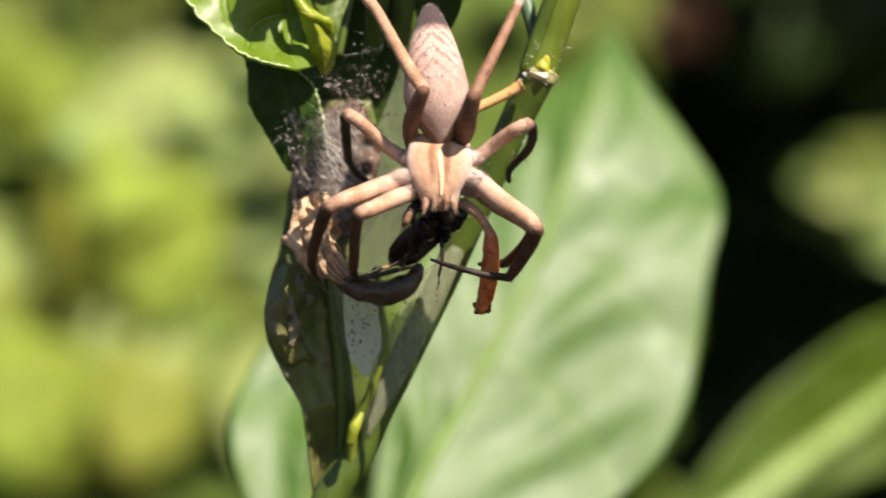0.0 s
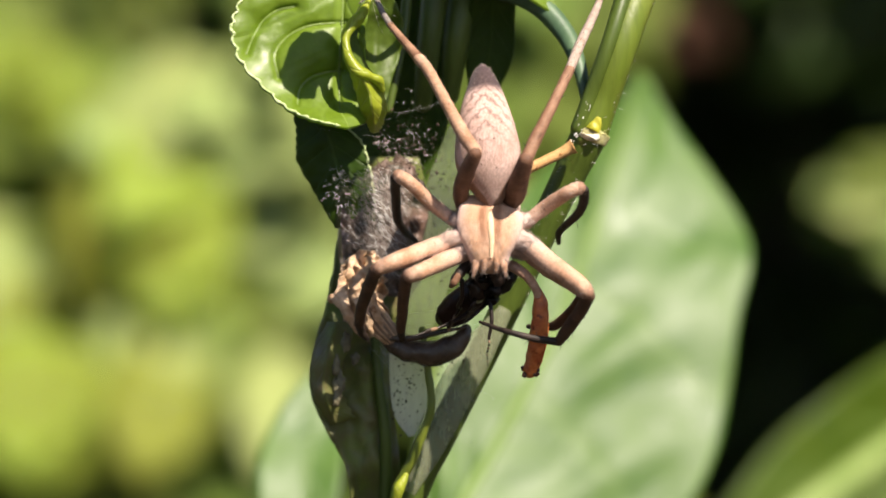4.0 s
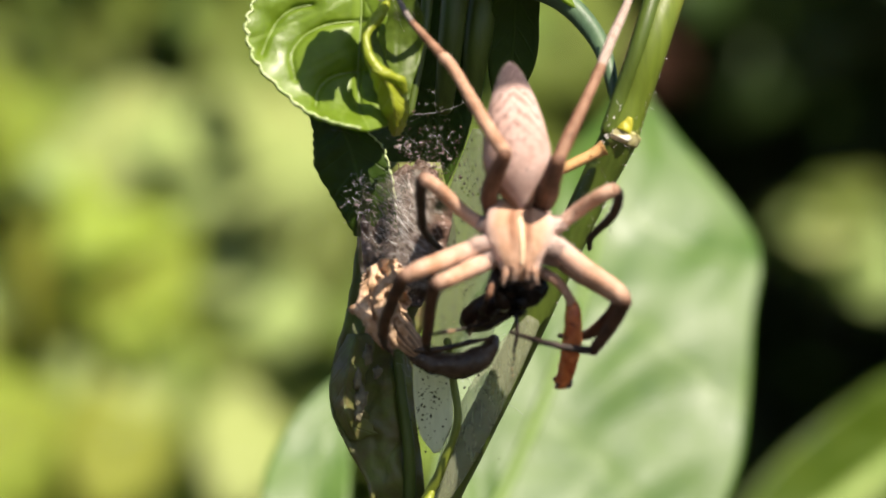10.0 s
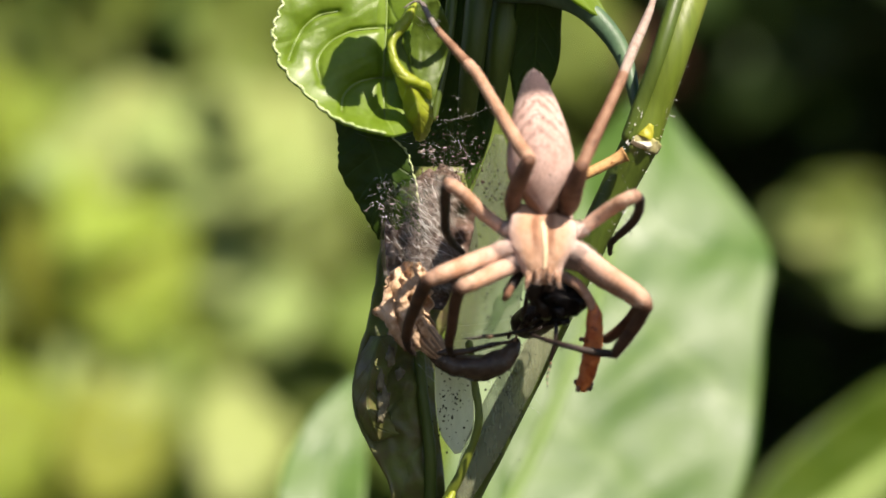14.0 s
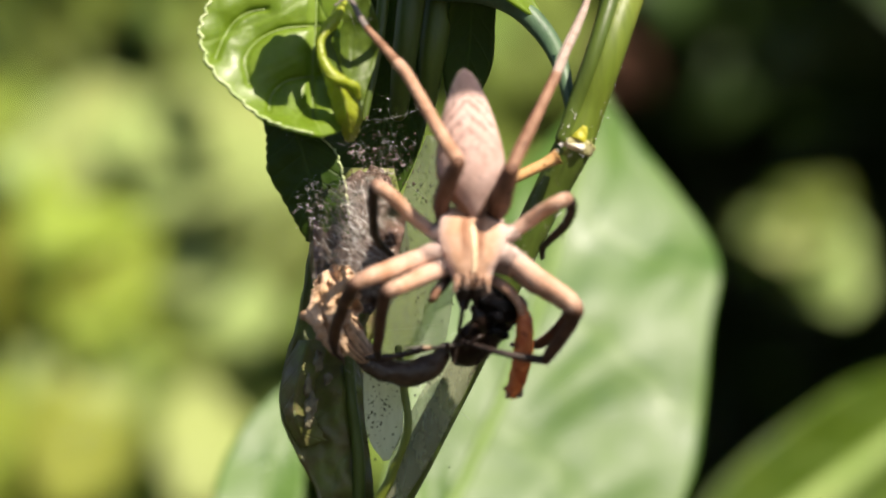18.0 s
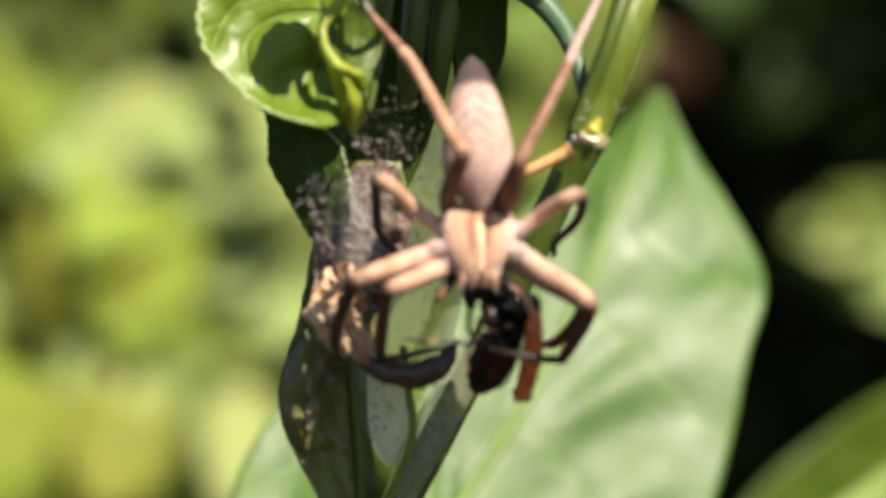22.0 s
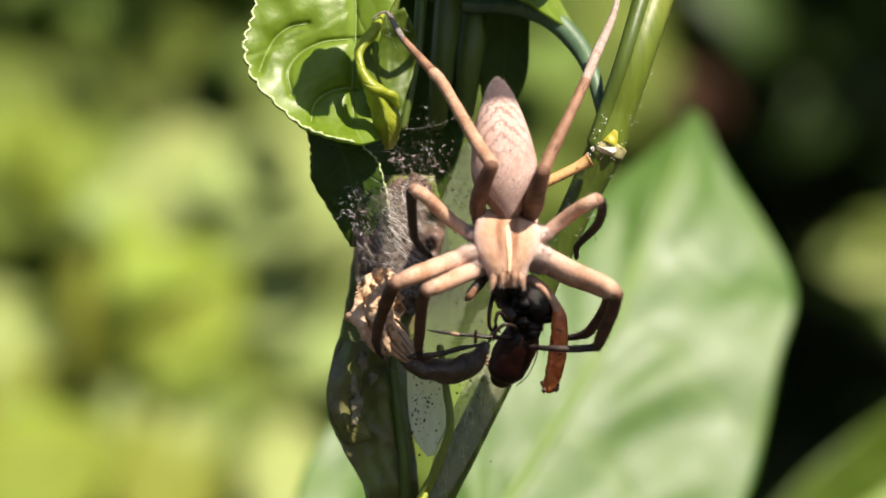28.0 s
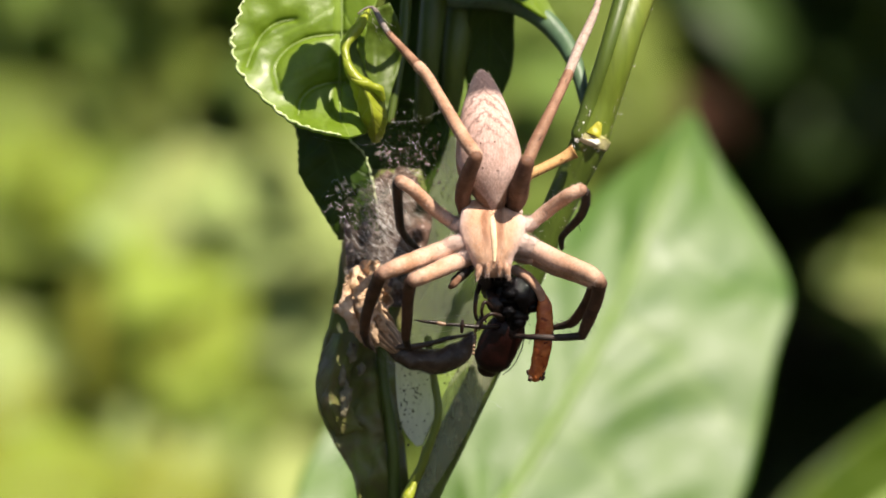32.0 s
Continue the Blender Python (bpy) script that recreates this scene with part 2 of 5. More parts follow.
def silk_material(name, tint, clear):
    """Thin silk film: partly see-through, whitish, streaked."""
    m, nt, p, out = nodes_of(name)
    streak = noise_tex(nt, coords(nt, (1.0, 1.0, 0.25)), 1.6, 6.0, 0.7)
    p.inputs["Base Color"].default_value = (*tint, 1)
    p.inputs["Roughness"].default_value = 0.45
    tl = nt.nodes.new("ShaderNodeBsdfTranslucent")
    tl.inputs[0].default_value = (*tint, 1)
    body = nt.nodes.new("ShaderNodeMixShader")
    body.inputs[0].default_value = 0.5
    nt.links.new(p.outputs[0], body.inputs[1])
    nt.links.new(tl.outputs[0], body.inputs[2])
    tr = nt.nodes.new("ShaderNodeBsdfTransparent")
    mix = nt.nodes.new("ShaderNodeMixShader")
    nt.links.new(calc(nt, "MULTIPLY_ADD", streak, 0.5, clear - 0.25), mix.inputs[0])
    nt.links.new(body.outputs[0], mix.inputs[1])
    nt.links.new(tr.outputs[0], mix.inputs[2])
    nt.links.new(mix.outputs[0], out.inputs["Surface"])
    return m


M_LEG = leg_material()
M_LEGTAN = surface("tan leg hair", (0.34, 0.175, 0.10), (0.52, 0.32, 0.22), 0.9, 0.65, 7.0, 0.5, 0.3, (0.25, 0.13, 0.08), (1, 1, 1), 0.7)
M_LEGRED = surface("spider leg reddish", (0.17, 0.08, 0.045), (0.31, 0.175, 0.11), 1.0, 0.6, 8.0, 0.4, 0.35)
# red-brown of the hind thighs, made darker for the shade on them
M_THIGH = surface("red-brown thigh hair darkened for shade", (0.085, 0.036, 0.02), (0.20, 0.10, 0.06), 1.0, 0.6, 7.0, 0.5, 0.35)
M_LEGPALE = surface("pale leg hair", (0.32, 0.24, 0.20), (0.46, 0.37, 0.32), 2.5, 0.75, 9.0, 0.6, 0.3, (0.24, 0.14, 0.1))
M_LEGGREY = surface("grey leg hair", (0.13, 0.105, 0.095), (0.31, 0.27, 0.25), 2.5, 0.65, 9.0, 0.6, 0.3, (0.09, 0.065, 0.055))
M_SHANK = surface("dark leg hair", (0.055, 0.028, 0.017), (0.13, 0.065, 0.038), 0.9, 0.6, 8.0, 0.5, 0.35)
M_TARSUS = surface("blackish leg hair", (0.014, 0.009, 0.007), (0.045, 0.028, 0.022), 1.2, 0.55, 9.0, 0.5, 0.4)
M_CARAPACE = carapace_material()
M_FUZZ = surface("pale fuzz", (0.44, 0.33, 0.28), (0.60, 0.49, 0.45), 1.6, 0.8, 7.0, 0.7, 0.2)
M_HIP = surface("hip hair", (0.56, 0.40, 0.34), (0.70, 0.55, 0.51), 1.2, 0.8, 8.0, 0.35, 0.2, None, (1, 1, 1), 0.55)
M_STRIPE = surface("pale stripe", (0.70, 0.50, 0.31), (0.84, 0.66, 0.46), 1.5, 0.6, 7.0, 0.3, 0.3)
M_ABDOMEN = abdomen_material()
M_STUMP = surface("red-brown stump", (0.36, 0.06, 0.012), (0.70, 0.21, 0.05), 1.1, 0.14, 3.0, 0.55, 0.7, (0.20, 0.035, 0.01), dist=0.0002)
M_BLACK = surface("black cuticle", (0.0015, 0.0014, 0.0016), (0.004, 0.0035, 0.004), 0.8, 0.10, 2.6, 0.8, 0.16, dist=0.00012)
M_FLYRED = surface("dark red cuticle", (0.005, 0.0014, 0.001), (0.018, 0.004, 0.003), 0.9, 0.28, 6.0, 0.4, 0.25)
M_FLYLEG = surface("dark fly leg", (0.008, 0.005, 0.004), (0.024, 0.013, 0.009), 1.5, 0.3, 6.0, 0.3, 0.3)
M_FLYRING = surface("amber ring", (0.16, 0.09, 0.05), (0.28, 0.18, 0.11), 2.0, 0.35, 6.0, 0.3, 0.5)
M_STEM = surface("green stem", (0.10, 0.14, 0.014), (0.185, 0.22, 0.03), 0.35, 0.42, 2.5, 0.35, 0.4, None, (1, 1, 0.12))
# darker copy of the stem green, shade is put into its colour
M_STEMSHADE = surface("stem green darkened for shade", (0.05, 0.08, 0.010), (0.09, 0.13, 0.018), 0.4, 0.42, 2.5, 0.35, 0.45, None, (1, 1, 0.12))
# olive that holds the shade inside the curled leaf
M_INNER = surface("young leaf inside darkened for shade", (0.045, 0.075, 0.006), (0.08, 0.12, 0.012), 0.7, 0.5, 3.0, 0.3, 0.3)
M_PETIOLE = surface("grey-green petiole", (0.05, 0.10, 0.055), (0.09, 0.15, 0.08), 0.5, 0.45, 3.0, 0.35, 0.45, None, (1, 1, 0.3))
M_YELLOW = surface("yellowed stem", (0.30, 0.30, 0.02), (0.46, 0.42, 0.04), 0.8, 0.4, 3.0, 0.4, 0.4)
M_NODE = surface("cream scar ring", (0.26, 0.26, 0.06), (0.50, 0.45, 0.25), 1.4, 0.6, 5.0, 0.6, 0.3)
M_SCAR = surface("white papery scar", (0.50, 0.45, 0.30), (0.78, 0.74, 0.62), 1.8, 0.3, 6.0, 0.6, 0.6)
M_STALK = surface("dry orange stalk", (0.46, 0.24, 0.085), (0.62, 0.38, 0.17), 0.9, 0.6, 5.0, 0.5, 0.3, (0.30, 0.14, 0.05))
M_TAN = surface("dried tan leaf", (0.46, 0.27, 0.14), (0.78, 0.57, 0.40), 0.8, 0.38, 2.0, 0.9, 0.5, (0.28, 0.14, 0.06), dist=0.0003)
M_HUSK = surface("dry grey-brown husk", (0.16, 0.10, 0.06), (0.38, 0.26, 0.17), 0.8, 0.5, 3.0, 0.8, 0.35)
M_BLISTER = surface("withered blister", (0.09, 0.08, 0.045), (0.24, 0.22, 0.14), 1.4, 0.45, 4.0, 0.8, 0.4)
M_DEAD = surface("dead brown stalk", (0.018, 0.012, 0.008), (0.085, 0.055, 0.037), 0.6, 0.25, 2.6, 1.0, 0.6, (0.09, 0.066, 0.05))
M_MAT = surface("silk and frass mat", (0.016, 0.020, 0.008), (0.17, 0.105, 0.083), 0.75, 0.34, 3.2, 0.7, 0.5, (0.29, 0.215, 0.19), (1, 1, 0.6), dist=0.00015)
M_CRUMB = surface("frass crumbs", (0.018, 0.013, 0.009), (0.12, 0.075, 0.058), 0.5, 0.4, 4.0, 0.6, 0.3)
M_SPECK = surface("dark droppings", (0.02, 0.022, 0.015), (0.05, 0.05, 0.035), 1.0, 0.7, 4.0, 0.4, 0.3)
M_STRAND = surface("matted silk strand", (0.18, 0.145, 0.13), (0.52, 0.46, 0.43), 1.5, 0.2, 4.0, 0.2, 1.0)
M_FLAKE = surface("silk scraps", (0.20, 0.155, 0.14), (0.52, 0.44, 0.41), 2.0, 0.22, 6.0, 0.7, 0.9)
M_THREAD = surface("silk thread", (0.60, 0.59, 0.58), (0.78, 0.77, 0.76), 1.0, 0.25, 4.0, 0.1, 0.6)
M_SOIL = surface("dark soil", (0.018, 0.014, 0.009), (0.05, 0.04, 0.025), 0.01, 0.9, 0.06, 0.8, 0.2)
M_SILKWHITE = silk_material("white silk film", (0.25, 0.285, 0.20), 0.62)
M_PANEL = silk_material("white silk panel", (0.88, 0.89, 0.80), 0.34)
M_WING = silk_material("insect wing", (0.16, 0.13, 0.09), 0.90)
M_VEIL = silk_material("glossy silk veil", (0.50, 0.42, 0.40), 0.93)
M_VEIL.node_tree.nodes["Principled BSDF"].inputs["Roughness"].default_value = 0.22
M_SILKTUBE = silk_material("grey silk film", (0.50, 0.53, 0.36), 0.60)
L_LIVE = leaf_material("scalloped leaf", (0.125, 0.205, 0.010), (0.205, 0.305, 0.024), (0.25, 0.36, 0.06), 0.44, 0.40, veins=4.0, spec=0.38)
L_LIVE.node_tree.nodes["Principled BSDF"].inputs["Coat Weight"].default_value = 0.3
L_LIVE.node_tree.nodes["Principled BSDF"].inputs["Coat Roughness"].default_value = 0.3
L_EDGE = surface("pale leaf rim", (0.32, 0.44, 0.14), (0.55, 0.62, 0.34), 0.8, 0.35, 4.0, 0.4, 0.5)
L_BUD = leaf_material("young curled leaf", (0.27, 0.33, 0.016), (0.43, 0.47, 0.04), (0.42, 0.46, 0.10), 0.35, 0.35, veins=5.0)
# the shade these leaves lie in is painted as a dark green
L_SHADE = leaf_material("leaf green darkened for shade", (0.020, 0.046, 0.003), (0.040, 0.076, 0.006), (0.05, 0.09, 0.012), 0.5, 0.14, veins=6.0, spec=0.25)
L_BIG = leaf_material("broad leaf", (0.042, 0.108, 0.008), (0.080, 0.155, 0.018), (0.12, 0.20, 0.04), 0.52, 0.18, veins=5.0, spec=0.5)
L_BIG.node_tree.nodes["Principled BSDF"].inputs["Coat Weight"].default_value = 0.22
L_BIG.node_tree.nodes["Principled BSDF"].inputs["Coat Roughness"].default_value = 0.48
L_ROLL = leaf_material("withering leaf", (0.15, 0.115, 0.06), (0.17, 0.215, 0.045), (0.12, 0.15, 0.04), 0.4, 0.2, veins=5.0)
for node in L_ROLL.node_tree.nodes:
    if node.type == "TEX_NOISE" and node.inputs["Scale"].default_value < 0.3:
        node.inputs["Scale"].default_value = 0.75
L_SIDE = leaf_material("side leaf", (0.034, 0.066, 0.002), (0.062, 0.098, 0.004), (0.17, 0.24, 0.06), 0.5, 0.25, veins=5.0, spec=0.2)
L_MIDRIB = surface("leaf midrib", (0.10, 0.18, 0.026), (0.15, 0.24, 0.045), 0.2, 0.45, 2.0, 0.3, 0.4)
L_RIB = surface("green midrib", (0.17, 0.25, 0.06), (0.25, 0.33, 0.10), 0.2, 0.4, 2.0, 0.3, 0.4)
M_DRY = surface("dry red-brown leaf", (0.085, 0.038, 0.022), (0.14, 0.062, 0.036), 0.1, 0.7, 0.5, 0.5, 0.3)
L_MID = leaf_material("background leaf", (0.10, 0.145, 0.019), (0.175, 0.225, 0.043), (0.22, 0.32, 0.09), 0.45, 0.35, veins=6.0, vary=0.7, spec=0.2)
L_YELLOW = leaf_material("yellow-green leaf", (0.22, 0.265, 0.022), (0.31, 0.355, 0.05), (0.42, 0.48, 0.13), 0.45, 0.40, veins=6.0, vary=0.4, spec=0.2)
# paler copy of the background leaf, strong sunlight put into its colour
L_PALE = leaf_material("background leaf with sunlight in its colour", (0.24, 0.31, 0.085), (0.35, 0.42, 0.145), (0.46, 0.54, 0.24), 0.45, 0.22, veins=6.0, vary=0.3, spec=0.2)
L_UNDER = leaf_material("undergrowth leaf", (0.10, 0.14, 0.022), (0.17, 0.21, 0.042), (0.2, 0.28, 0.06), 0.5, 0.3, veins=6.0, spec=0.2)
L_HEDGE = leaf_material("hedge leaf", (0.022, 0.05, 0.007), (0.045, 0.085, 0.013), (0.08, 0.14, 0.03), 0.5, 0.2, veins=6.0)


# ---- building helpers: shapes are worked out in millimetres round the spider ----
ORIGIN = {}


def spot(x, z, d):
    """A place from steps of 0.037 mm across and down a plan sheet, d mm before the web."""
    s = 0.037 * (1 - d / 236.3)
    return ((x - 784) * s, -d, (441 - z) * s)


def spline(pts, n):
    """n points along a smooth curve through pts (any number of values each)."""
    p = np.array(pts, float)
    p = np.vstack([2 * p[0] - p[1], p, 2 * p[-1] - p[-2]])
    out = []
    for u in np.linspace(0, len(p) - 3 - 1e-9, n):
        i = int(u)
        t = u - i
        a, b, c, d = p[i:i + 4]
        out.append(0.5 * (2 * b + (c - a) * t + (2 * a - 5 * b + 4 * c - d) * t * t + (3 * b - a - 3 * c + d) * t ** 3))
    return np.array(out)


def frames(path, front):
    """Side and front directions along a path."""
    tan = np.gradient(path, axis=0)
    tan /= np.linalg.norm(tan, axis=1)[:, None] + 1e-12
    fr = np.tile(np.array(front, float), (len(path), 1))
    fr = fr - (fr * tan).sum(1)[:, None] * tan
    bad = np.linalg.norm(fr, axis=1) < 0.15
    fr[bad] = np.cross(tan[bad], (1.0, 0, 0))
    fr /= np.linalg.norm(fr, axis=1)[:, None]
    return np.cross(fr, tan), fr


def tube(pts, radii, n=26, seg=12, front=(0, -1, 0), lump=0.0, lump_size=1.0, cap=True, square=1.0):
    """A rounded, tapering limb through pts; radii: one value or (across, deep) for each point; square below 1 flattens it."""
    rr = [r if isinstance(r, tuple) else (r, r) for r in radii]
    s = spline([(*p, *r) for p, r in zip(pts, rr)], n)
    if cap:
        ends = []
        for k, i, j in ((0, 0, 1), (1, -1, -2)):
            d = s[i, :3] - s[j, :3]
            d /= np.linalg.norm(d) + 1e-9
            rows = []
            for a in (0.35, 0.7, 0.95):
                row = s[i].copy()
                row[:3] += d * s[i, 3:].mean() * a
                row[3:] *= math.sqrt(max(1 - a * a, 0.02))
                rows.append(row)
            ends.append(rows)
        s = np.vstack([ends[0][::-1], s, ends[1]])
    path = s[:, :3]
    side, fr = frames(path, front)
    length = np.r_[0, np.cumsum(np.linalg.norm(np.diff(path, axis=0), axis=1))]
    length /= length[-1]
    verts, faces, uvs = [], [], []
    for i, c in enumerate(path):
        for k in range(seg):
            a = 2 * math.pi * k / seg
            ca, sa = math.cos(a), math.sin(a)
            v = side[i] * math.copysign(abs(ca) ** square, ca) * s[i, 3] + fr[i] * math.copysign(abs(sa) ** square, sa) * s[i, 4]
            if lump:
                v = v * (1 + lump * noise.noise(Vector((c + v) / lump_size)))
            verts.append(c + v)
            uvs.append((k / seg, length[i]))
    m = len(path)
    for i in range(m - 1):
        for k in range(seg):
            l = (k + 1) % seg
            faces.append((i * seg + k, i * seg + l, (i + 1) * seg + l, (i + 1) * seg + k))
    faces.append(tuple(range(seg))[::-1])
    faces.append(tuple((m - 1) * seg + k for k in range(seg)))
    return verts, faces, uvs


def blade(mid, left, right, nv=30, nu=12, front=(0, -1, 0), cup=0.0, fold=0.0, scallop=0.0, teeth=14, wave=0.0, wave_size=4.0, thick=0.18, seed=0, twist=0.0, quilt=0.0, fold_left=None):
    """A leaf blade along mid; left and right: half widths at even steps; cup bends the sides towards the front."""
    path = spline(mid, nv)
    wl = spline([(w,) for w in left], nv)[:, 0]
    wr = spline([(w,) for w in right], nv)[:, 0]
    side, fr = frames(path, front)
    top, uvs = [], []
    for i in range(nv):
        v = i / (nv - 1)
        a = twist * (v - 0.5)
        sd, fn = side[i] * math.cos(a) + fr[i] * math.sin(a), fr[i] * math.cos(a) - side[i] * math.sin(a)
        for k in range(nu + 1):
            u = 2 * k / nu - 1
            w = max(wr[i] if u > 0 else wl[i], 0.02)
            e = 1 + scallop * abs(math.sin(teeth * math.pi * v + 0.7 * math.sin(9 * v))) * abs(u) ** 6
            x = u * w * e
            z = cup * w * u * u + (fold if u > 0 else fold_left if fold_left is not None else fold) * w * abs(u)
            z += quilt * math.sin(2 * math.pi * (5.5 * v - 1.3 * abs(u))) * abs(u)
            c = path[i] + sd * x
            if wave:
                z += wave * noise.noise(Vector((c + np.array((seed * 7.3, 0, 0))) / wave_size)) * (0.3 + abs(u))
            top.append(path[i] + sd * x + fn * z)
            uvs.append(((u + 1) / 2, v))
    top = np.array(top).reshape(nv, nu + 1, 3)
    nrm = np.cross(np.gradient(top, axis=0), np.gradient(top, axis=1))
    nrm /= np.linalg.norm(nrm, axis=2)[:, :, None] + 1e-12
    low = top - nrm * thick * np.sign((nrm * fr[:, None, :]).sum(2).mean() or 1)
    verts = [*top.reshape(-1, 3), *low.reshape(-1, 3)]
    n, r = nv * (nu + 1), nu + 1
    faces = []
    for i in range(nv - 1):
        for k in range(nu):
            a = i * r + k
            faces.append((a, a + 1, a + r + 1, a + r))
            faces.append((n + a, n + a + r, n + a + r + 1, n + a + 1))
    rim = [k for k in range(r)] + [i * r + nu for i in range(1, nv)] + [(nv - 1) * r + k for k in range(nu - 1, -1, -1)] + [i * r for i in range(nv - 2, 0, -1)]
    for a, b in zip(rim, rim[1:] + rim[:1]):
        faces.append((a, n + a, n + b, b))
    return verts, faces, uvs + uvs


def span(rows, nv=40, nu=16, bulge=0.0, wave=0.0, wave_size=3.0, thick=0.2, seed=0, teeth=0, bite=0.0, veins=(), sink=0.0, broad=0.3, quilt=0.0, lanes=6.0, roll=0.0, puff=0.0):
    """A leaf or skin between two edges: rows of left edge, midrib and right edge. bulge rounds it to the front, veins are furrows, roll turns the left edge in."""
    grid = spline([tuple(v for p in row for v in p) for row in rows], nv)
    top, uvs = [], []
    for i in range(nv):
        a, m, b = grid[i, :3], grid[i, 3:6], grid[i, 6:]
        v = i / (nv - 1)
        wide = np.linalg.norm(b - a)
        for k in range(nu + 1):
            u = 2 * k / nu - 1
            e = abs(u)
            if teeth and e > 0.6:
                e *= 1 + bite * (abs(math.sin(teeth * math.pi * v + 1.3 * math.sin(11 * v + 3 * u))) - 0.5) * ((e - 0.6) / 0.4) ** 2 / max(wide, 0.5)
            p = m + ((b if u > 0 else a) - m) * e
            y = bulge * wide * (1 - u * u)
            if roll and u < -0.5:
                y += roll * ((-u - 0.5) / 0.5) ** 2
            if quilt:
                n1 = noise.noise(Vector((p[0] / 9 + seed, p[2] / 9, 3.0)))
                y += quilt * math.sin(2 * math.pi * (lanes * (v + 0.34 * abs(u)) + 0.35 * n1)) * min(1, abs(u) * 3) * min(1, (1 - abs(u)) * 5) * (0.45 + 1.4 * n1)
            if wave:
                y += wave * noise.noise(Vector((p[0] + seed * 7.3, 0, p[2])) / wave_size)
                y += 0.3 * wave * noise.noise(Vector((p[0] + seed * 3.3, 9, p[2])) / wave_size * 2.7)
            for line in veins:
                d = min(math.hypot(p[0] - q[0], p[2] - q[2]) for q in line)
                y -= sink * math.exp(-(d / broad) ** 2) - puff * (1 - math.exp(-(d / (4 * broad)) ** 2))
            top.append((p[0], p[1] - y, p[2]))
            uvs.append(((u + 1) / 2, v))
    top = np.array(top).reshape(nv, nu + 1, 3)
    nrm = np.cross(np.gradient(top, axis=0), np.gradient(top, axis=1))
    nrm /= np.linalg.norm(nrm, axis=2)[:, :, None] + 1e-12
    if nrm[:, :, 1].mean() > 0:
        nrm = -nrm
    low = top - nrm * thick
    verts = [*top.reshape(-1, 3), *low.reshape(-1, 3)]
    n, r = nv * (nu + 1), nu + 1
    faces = []
    for i in range(nv - 1):
        for k in range(nu):
            a = i * r + k
            faces.append((a, a + r, a + r + 1, a + 1))
            faces.append((n + a, n + a + 1, n + a + r + 1, n + a + r))
    rim = [k for k in range(r)] + [i * r + nu for i in range(1, nv)] + [(nv - 1) * r + k for k in range(nu - 1, -1, -1)] + [i * r for i in range(nv - 2, 0, -1)]
    for a, b in zip(rim, rim[1:] + rim[:1]):
        faces.append((a, b, n + b, n + a))
    return verts, faces, uvs + uvs


def across(*rows):
    """Rows for span(): plan places of left edge, midrib and right edge, each x, z and depth behind the web."""
    return [tuple(spot(r[i], r[i + 1], -r[i + 2]) for i in (0, 3, 6)) for r in rows]


def laid(shape, pts, lift=0.05):
    """Points moved onto the front of a blade."""
    v = np.array(shape[0])
    v = v[:len(v) // 2]
    out = []
    for p in pts:
        k = np.argmin((v[:, 0] - p[0]) ** 2 + (v[:, 2] - p[2]) ** 2)
        out.append((p[0], v[k, 1] - lift, p[2]))
    return out


def fuzz(shape, seg, n, length, seed, r=0.016):
    """Short hairs standing on a tube."""
    rng = random.Random(seed)
    v = np.array(shape[0]).reshape(-1, seg, 3)
    mid = v.mean(1)
    out = []
    for _ in range(n):
        i, k = rng.randrange(2, len(v) - 3), rng.randrange(seg)
        f, g = rng.random(), rng.random()
        a = (v[i, k] * (1 - f) + v[i + 1, k] * f) * (1 - g) + (v[i, (k + 1) % seg] * (1 - f) + v[i + 1, (k + 1) % seg] * f) * g
        d = a - mid[i]
        d /= np.linalg.norm(d) + 1e-9
        t = mid[i + 1] - mid[i]
        t /= np.linalg.norm(t) + 1e-9
        e = a + (d * rng.uniform(0.3, 0.9) + t * rng.uniform(0.2, 0.9) + np.array([rng.gauss(0, 0.25) for _ in range(3)])) * length * rng.uniform(0.5, 1.2)
        s = np.cross(d, t)
        s /= np.linalg.norm(s) + 1e-9
        out.append((a + s * r, a - s * r, a + d * r * 2, e))
    verts = [p for h in out for p in h]
    faces = [f for i in range(len(out)) for f in ((4 * i, 4 * i + 1, 4 * i + 3), (4 * i + 1, 4 * i + 2, 4 * i + 3), (4 * i + 2, 4 * i, 4 * i + 3))]
    return verts, faces, [(0, 0)] * len(verts)


def join(*shapes):
    verts, faces, uvs = [], [], []
    for v, f, u in shapes:
        o = len(verts)
        verts += list(v)
        uvs += list(u)
        faces += [tuple(i + o for i in g) for g in f]
    return verts, faces, uvs


def lump(c, r, seed=0, rough=0.3, squash=(1, 1, 1), rings=5, seg=7):
    """A small uneven crumb."""
    verts, faces, uvs = [], [], []
    for i in range(rings):
        th = math.pi * (i + 0.5) / rings
        for k in range(seg):
            a = 2 * math.pi * k / seg
            d = Vector((math.sin(th) * math.cos(a) * squash[0], math.sin(th) * math.sin(a) * squash[1], math.cos(th) * squash[2]))
            verts.append(np.array(c) + np.array(d) * r * (1 + rough * noise.noise(d * 1.7 + Vector((seed * 3.1, seed, 0)))))
            uvs.append((k / seg, i / rings))
    for i in range(rings - 1):
        for k in range(seg):
            l = (k + 1) % seg
            faces.append((i * seg + k, (i + 1) * seg + k, (i + 1) * seg + l, i * seg + l))
    faces += [tuple(range(seg)), tuple((rings - 1) * seg + k for k in range(seg))[::-1]]
    return verts, faces, uvs


